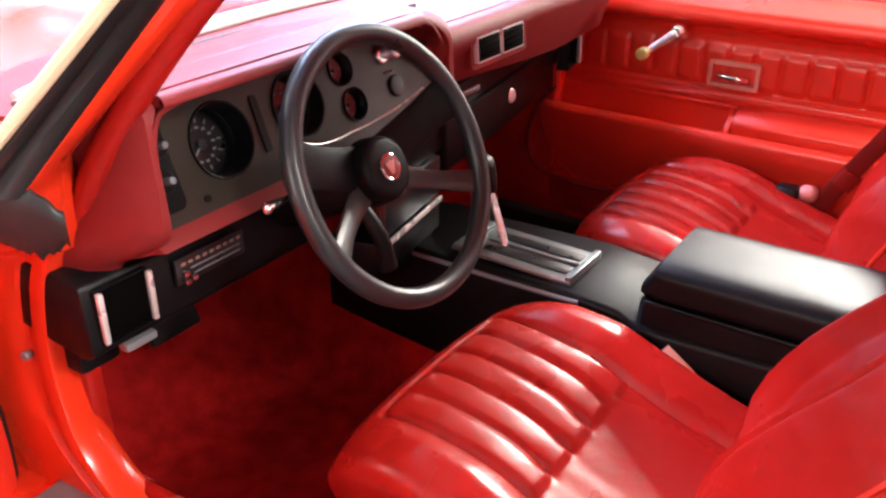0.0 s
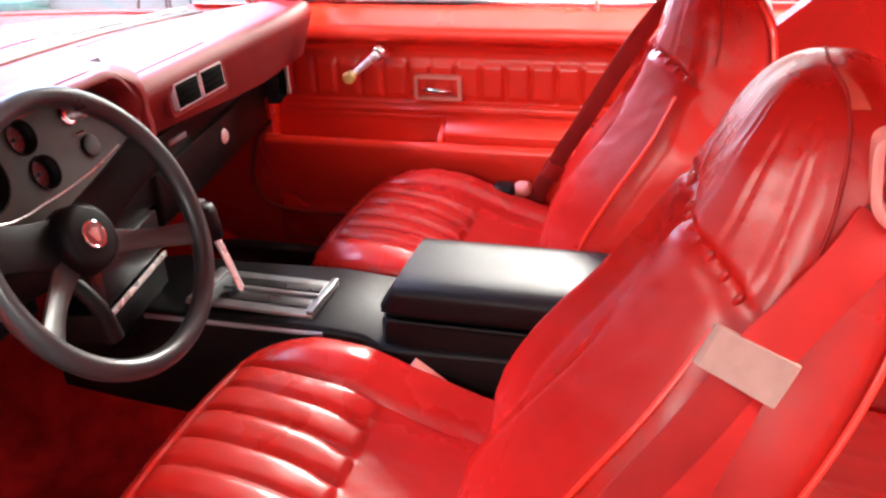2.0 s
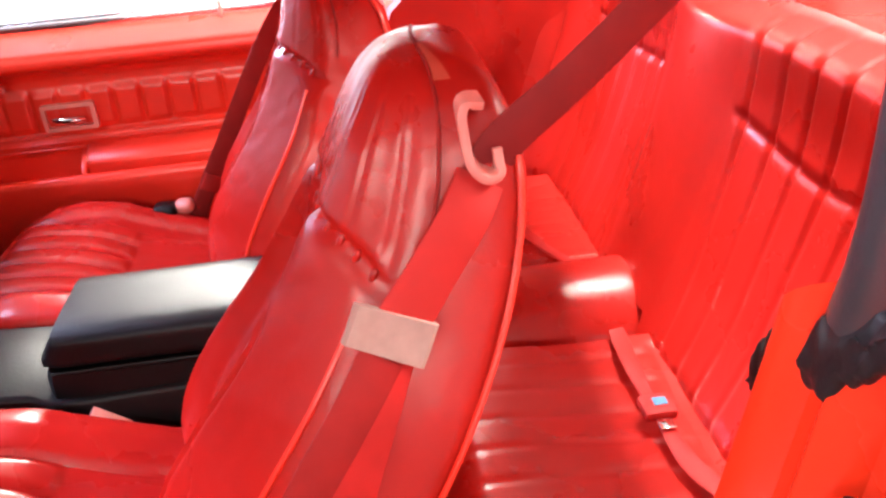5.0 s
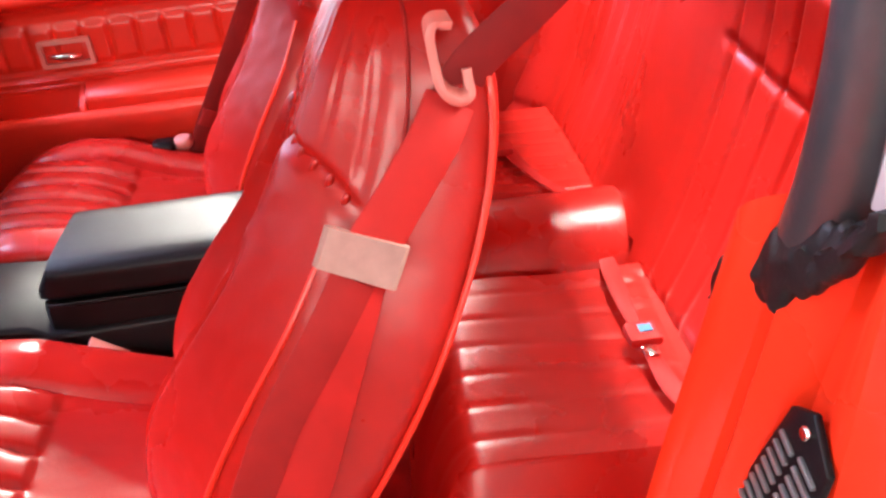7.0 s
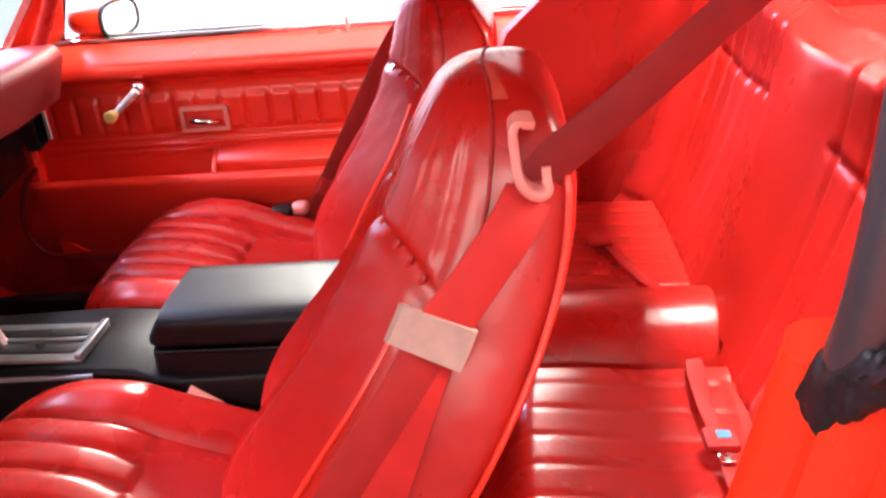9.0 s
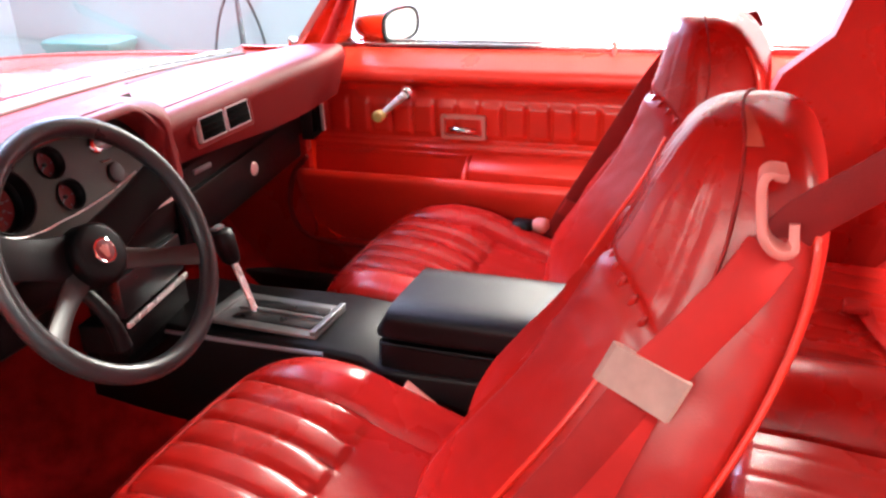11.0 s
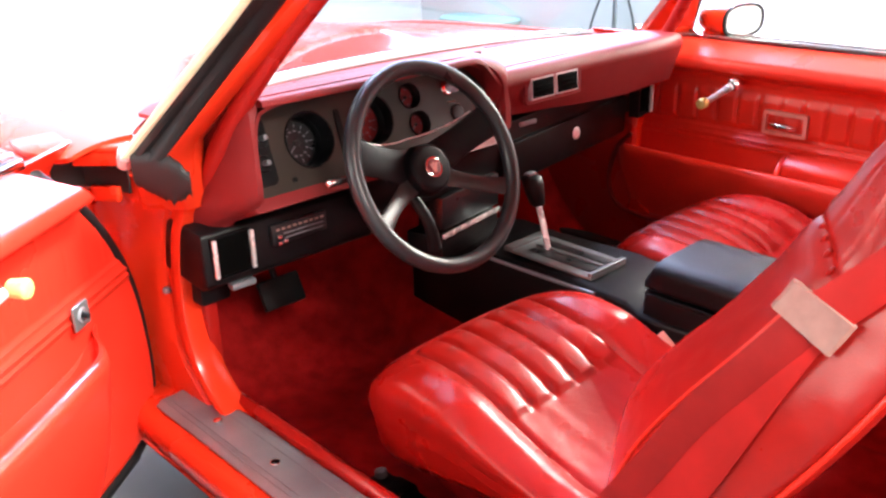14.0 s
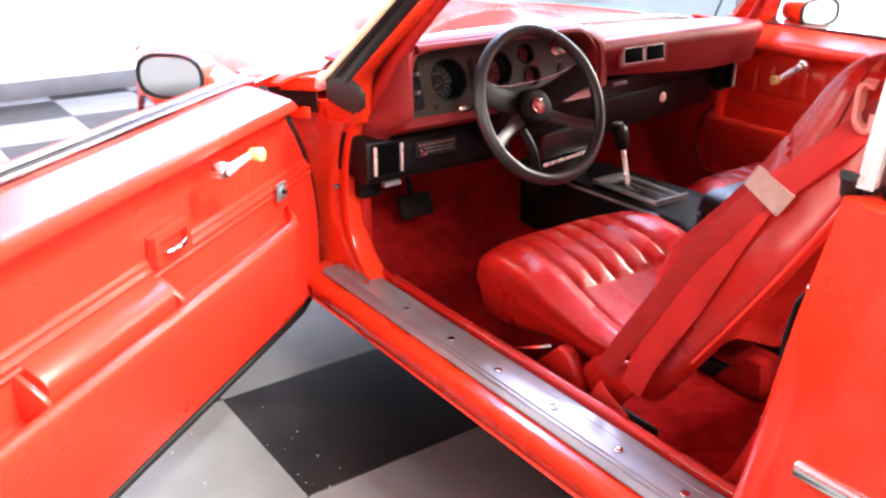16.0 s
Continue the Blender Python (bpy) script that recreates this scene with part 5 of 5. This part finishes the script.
# ---- rear seat ----
def rear_seat():
    rs = thing("rear_seat", "red pleated vinyl rear bench with two bucket places", "rear seat")

    def cushion(cx):
        def skin(u, v):
            x, t = cx + 0.54 * (u - 0.5), v
            y = -0.570 - 0.44 * t + 0.012 * noise.noise((x * 3, 0.4, 0.0))
            edge = min(1, 7 * min(u, 1 - u)) ** 0.5 * (1 - (1 - min(1, 4.5 * t)) ** 2.4)
            z = 0.30 + 0.235 * edge - 0.008 * step(0.1, 1.0, t)
            z -= 0.016 * math.sin(math.pi * u) * step(0.1, 0.8, t)
            for k in (-0.15, -0.09, -0.03, 0.03, 0.09, 0.15):
                z -= 0.0016 * seam(x - cx - k, 0.008) * step(0.03, 0.12, t) * (1 - step(0.82, 0.86, t))
            z -= 0.004 * seam(t - 0.86, 0.018) * (1 - step(0.16, 0.18, abs(x - cx)))
            z += 0.004 * noise.noise((x * 8, y * 8, 2.0)) - 0.03 * step(0.88, 1.0, t)
            return x, y, z
        return grid_skin(skin, 200, 60, 0.02)
    for cx in (-0.33, 0.33):
        part("seat_cushion", cushion(cx), VINYL, rs, "pleated red vinyl rear cushion")

    def hump(u, v):
        a = math.pi * u
        x = -0.120 * math.cos(a)
        y = -0.585 - 0.425 * v
        e = min(1, 10 * v) ** 0.5 * (1 - 0.10 * step(0.85, 1, v) ** 2)
        return x, y, 0.29 + (0.285 * math.sin(a) ** 0.5) * e
    part("centre_hump", grid_skin(hump, 30, 30, 0.015), VINYL, rs, "smooth padded tunnel hump")

    def back(u, v):
        x = -0.63 + 1.26 * u
        v = max(v, 0.235 * (1 - step(0.100, 0.125, abs(x))))
        z = 0.40 + 0.60 * v
        y = -0.895 - 0.190 * v - 0.02 * math.sin(math.pi * v) + 0.045 * step(0.52, 0.63, abs(x)) * (1 - 0.5 * v)
        c = abs(x) - 0.33
        y -= 0.024 * math.exp(-((c / 0.20) ** 4)) * step(0.0, 0.2, v) * (1 - 0.6 * step(0.75, 1, v))
        inside = 1 - step(0.185, 0.20, abs(c))
        fan = 0.98 + 0.22 * v
        cross = 0.735 + 0.02 * (c / 0.15) ** 2
        for k in (-0.15, -0.09, -0.03, 0.03, 0.09, 0.15):
            y -= (0.006 if v > cross else 0.006 - 0.0035 * step(0.04, 0.3, cross - v)) * seam(c - k * fan, 0.006) * inside * step(0.02, 0.1, v) * (1 - step(0.95, 1.0, v))
        y -= 0.004 * seam(v - cross, 0.012) * (1 - step(0.18, 0.20, abs(c)))
        y += 0.002 * noise.noise((x * 4, v * 3, 1.0))
        if abs(x) < 0.12:
            y += 0.012 * math.cos(x / 0.12 * math.pi / 2) * step(0.15, 0.5, v)
        y -= 0.05 * step(0.92, 1.0, v) ** 2
        y += (0.016 * (1 - step(0.05, 0.42, v)) - 0.008 * math.exp(-(((v - 0.17) / 0.025) ** 2))) * step(0.11, 0.20, abs(x))
        return x, y, z
    part("seat_back", grid_skin(back, 300, 110, 0.02, (0, -1, 0)), VINYL, rs, "pleated red vinyl rear backrest")
    return rs


rear_seat()


# ---- belts ----
def belts():
    b = thing("seat_belt", "red driver seat belt through a pink guide with a wrapped label", "seat belt")
    low = [(-0.645, -0.37, 0.42), (-0.641, -0.40, 0.50), (-0.628, -0.462, 0.62), (-0.614, -0.503, 0.715), (-0.600, -0.538, 0.795), (-0.578, -0.568, 0.852), (-0.556, -0.606, 0.897), (-0.536, -0.642, 0.94), (-0.515, -0.662, 0.968)]
    part("shoulder_strap", strap([(x, y - 0.012 * max(1 - k / 5, 0), z) for k, (x, y, z) in enumerate(low)], [(0.05, -0.91, -0.42)] * 9, lambda u: 0.047 + 0.008 * math.sin(math.pi * min(u / 0.75, 1)), 0.004, 60), BELT, b)
    front = [(-0.652, -0.318, 0.43), (-0.648, -0.352, 0.50), (-0.634, -0.418, 0.62), (-0.620, -0.468, 0.715), (-0.603, -0.524, 0.795), (-0.586, -0.556, 0.842)]
    # darker copies of the webbing paint the shade on these runs
    part("lap_strap", strap(front, [(0.05, -0.91, -0.42)] * 6, 0.042, 0.004, 50), BELT_MID, b, "second run of webbing with shade in its colour")
    up = [(-0.509, -0.665, 0.966), (-0.506, -0.688, 0.998), (-0.504, -0.75, 1.046), (-0.50, -0.856, 1.135), (-0.50, -1.0, 1.248)]
    part("upper_strap", strap(up, [(0.0, 0.45, 0.62), (0, 0.55, 0.80), (0, 0.61, 0.79), (0, 0.61, 0.79), (0, 0.61, 0.79)], lambda u: 0.043 - 0.010 * u, 0.003, 30), BELT_DARK, b, "upper webbing with shade in its dark red")
    part("wrapped_label", strap([(-0.583, -0.557, 0.841), (-0.577, -0.566, 0.858), (-0.572, -0.574, 0.875)], (0.05, -0.94, -0.29), 0.078, 0.013, 8), LABEL, b, "faded pink label wrapped round the webbing")
    g = [(-0.499, -0.668, 1.041), (-0.503, -0.655, 1.043), (-0.506, -0.650, 1.034), (-0.508, -0.651, 1.01), (-0.512, -0.654, 0.985), (-0.515, -0.661, 0.971), (-0.516, -0.671, 0.965), (-0.513, -0.679, 0.971), (-0.509, -0.679, 0.992)]
    g = [(x, y, 1.000 + 0.84 * (z - 1.000)) for x, y, z in g]
    part("belt_guide", strap(g, [(0.95, 0.0, 0.3)] * 9, 0.020, 0.0085, 48), PINK, b, "faded pink plastic belt guide")
    part("belt_tail", strap([(-0.655, -0.30, 0.385), (-0.660, -0.33, 0.37), (-0.655, -0.375, 0.345), (-0.65, -0.43, 0.30)], (0.1, -0.5, 0.8), 0.05, 0.005, 16), BELT, b)
    part("anchor_bolt", disc((-0.668, -0.385, 0.345), (-1, 0, 0.2), 0.014, 0.014, 6, 0.003), BLACK, b, "black belt anchor bolt")
    part("anchor_tab", block(-0.652, -0.646, -0.46, -0.36, 0.30, 0.375, 0.003), BLACK, b)
    q = thing("seat_belt", "dark red passenger seat belt hanging between seat and door", "seat belt")
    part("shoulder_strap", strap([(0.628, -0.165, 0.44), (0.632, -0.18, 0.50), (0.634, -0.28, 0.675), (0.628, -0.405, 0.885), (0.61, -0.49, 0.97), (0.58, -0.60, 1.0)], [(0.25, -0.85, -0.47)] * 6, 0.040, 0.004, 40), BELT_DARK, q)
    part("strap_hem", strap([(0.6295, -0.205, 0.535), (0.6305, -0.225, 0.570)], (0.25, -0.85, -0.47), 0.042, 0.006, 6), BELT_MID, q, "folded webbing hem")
    d = thing("belt_buckle", "red belt buckle with pink label beside the console", "belt buckle")
    part("buckle_strap", strap([(-0.100, -0.28, 0.36), (-0.102, -0.20, 0.42), (-0.108, -0.13, 0.47)], (1, 0.2, 0.3), 0.048, 0.012, 14), BELT, d)
    part("buckle_label", strap([(-0.104, -0.155, 0.455), (-0.110, -0.105, 0.49)], (1, 0.2, 0.3), 0.050, 0.018, 6), PINK, d, "pink plastic buckle top")
    p = thing("belt_buckle", "red and black belt buckle on the passenger seat edge", "belt buckle")
    part("buckle_head", block(0.588, 0.634, -0.132, -0.080, 0.492, 0.524, 0.012, 3), BLACK, p)
    part("buckle_tail", block(0.602, 0.642, -0.168, -0.126, 0.494, 0.526, 0.014, 3), PINK, p)
    for s in (-1, 1):
        r = thing("lap_belt", "red rear lap belt with blue push button buckle" if s < 0 else "red rear lap belt lying slack along the seat joint", "seat belt", "rear lap belts")
        lie = [(-0.135, -0.905, 0.536), (-0.20, -0.900, 0.537), (-0.272, -0.898, 0.536), (-0.352, -0.900, 0.535), (-0.443, -0.905, 0.536), (-0.52, -0.93, 0.538)] if s < 0 else [(0.045, -0.900, 0.548), (0.10, -0.885, 0.538), (0.17, -0.860, 0.533), (0.25, -0.838, 0.533), (0.33, -0.826, 0.531)]
        part("lap_strap", strap(lie, [(0.05, -1, 0.16 * (-1) ** k) for k in range(len(lie))], lambda u: 0.022 + 0.005 * math.sin(9 * u), 0.003, 40), BELT, r)
        bx, by = (-0.335, -0.900) if s < 0 else (0.30, -0.814)
        part("rear_buckle", block(bx - 0.022, bx + 0.022, by - 0.023, by + 0.023, 0.532, 0.549, 0.007), BELT, r)
        if s < 0:
            part("push_button", block(bx - 0.007, bx + 0.009, by - 0.012, by + 0.006, 0.548, 0.551, 0.001), BLUE, r, "blue push button")
            part("buckle_tongue", block(bx - 0.046, bx - 0.026, by - 0.010, by + 0.010, 0.540, 0.543, 0.001), CHROME, r, "bright metal buckle tongue")


belts()


def jamb_vent():
    v = thing("pillar_vent", "black louvred vent plate on the door jamb", "vent")
    m = Matrix.Translation((-0.855, -0.827, 0.80)) @ Matrix.Rotation(radians(9.6), 4, "X")
    out = [(0.012, 0.065), (-0.011, 0.078), (-0.042, 0.055), (-0.040, 0.0), (-0.010, -0.10), (0.060, -0.10)]
    part("vent_plate", moved(prism(out, "y", 0, 0.006, 0.002), m), BLACK, v)
    for k in range(15):
        z = -0.094 + 0.0105 * k
        c = -0.016 + (0.066 - z) * 0.25
        left, right = 0.012 + (0.065 - z) * 0.29 - 0.006, (-0.042 if z > 0 else -0.040 - 0.30 * z) + 0.006
        for x0, x1 in ((c + 0.003, left), (right, c - 0.003)):
            if z < 0.048 and x1 - x0 > 0.006:
                tilt = Matrix.Translation(((x0 + x1) / 2, 0, z)) @ Matrix.Rotation(radians(-14), 4, "Y")
                part("louvre", moved(block((x0 - x1) / 2, (x1 - x0) / 2, 0.004, 0.009, -0.002, 0.002, 0.0015), m @ tilt), PLATE, v)
    part("vent_screw", moved(disc((-0.013, 0.008, 0.064), (0, 1, 0), 0.005, 0.005, 14, 0.002), m), CHROME, v)


jamb_vent()


def sill_plate():
    p = thing("scuff_plate", "scuffed bright aluminium door sill plate with screws", "sill plate")
    part("plate", prism([(-0.712, 0.3665), (-0.712, 0.378), (-0.72, 0.382), (-0.80, 0.378), (-0.812, 0.370), (-0.812, 0.3665)], "y", -0.86, 0.55, 0.001), ALU, p)
    for x in (-0.728, -0.739, -0.788, -0.799):
        part("plate_rib", tube([(x, 0.54, 0.3806), (x, -0.15, 0.3806), (x, -0.85, 0.3806)], 0.0013, 6), ALU, p)
    for y in (0.40, 0.215, 0.035, -0.13, -0.30, -0.47, -0.62):
        part("screw", disc((-0.765, y, 0.3825), (0, 0, 1), 0.009, 0.004, 16, 0.0015), CHROME, p)


sill_plate()
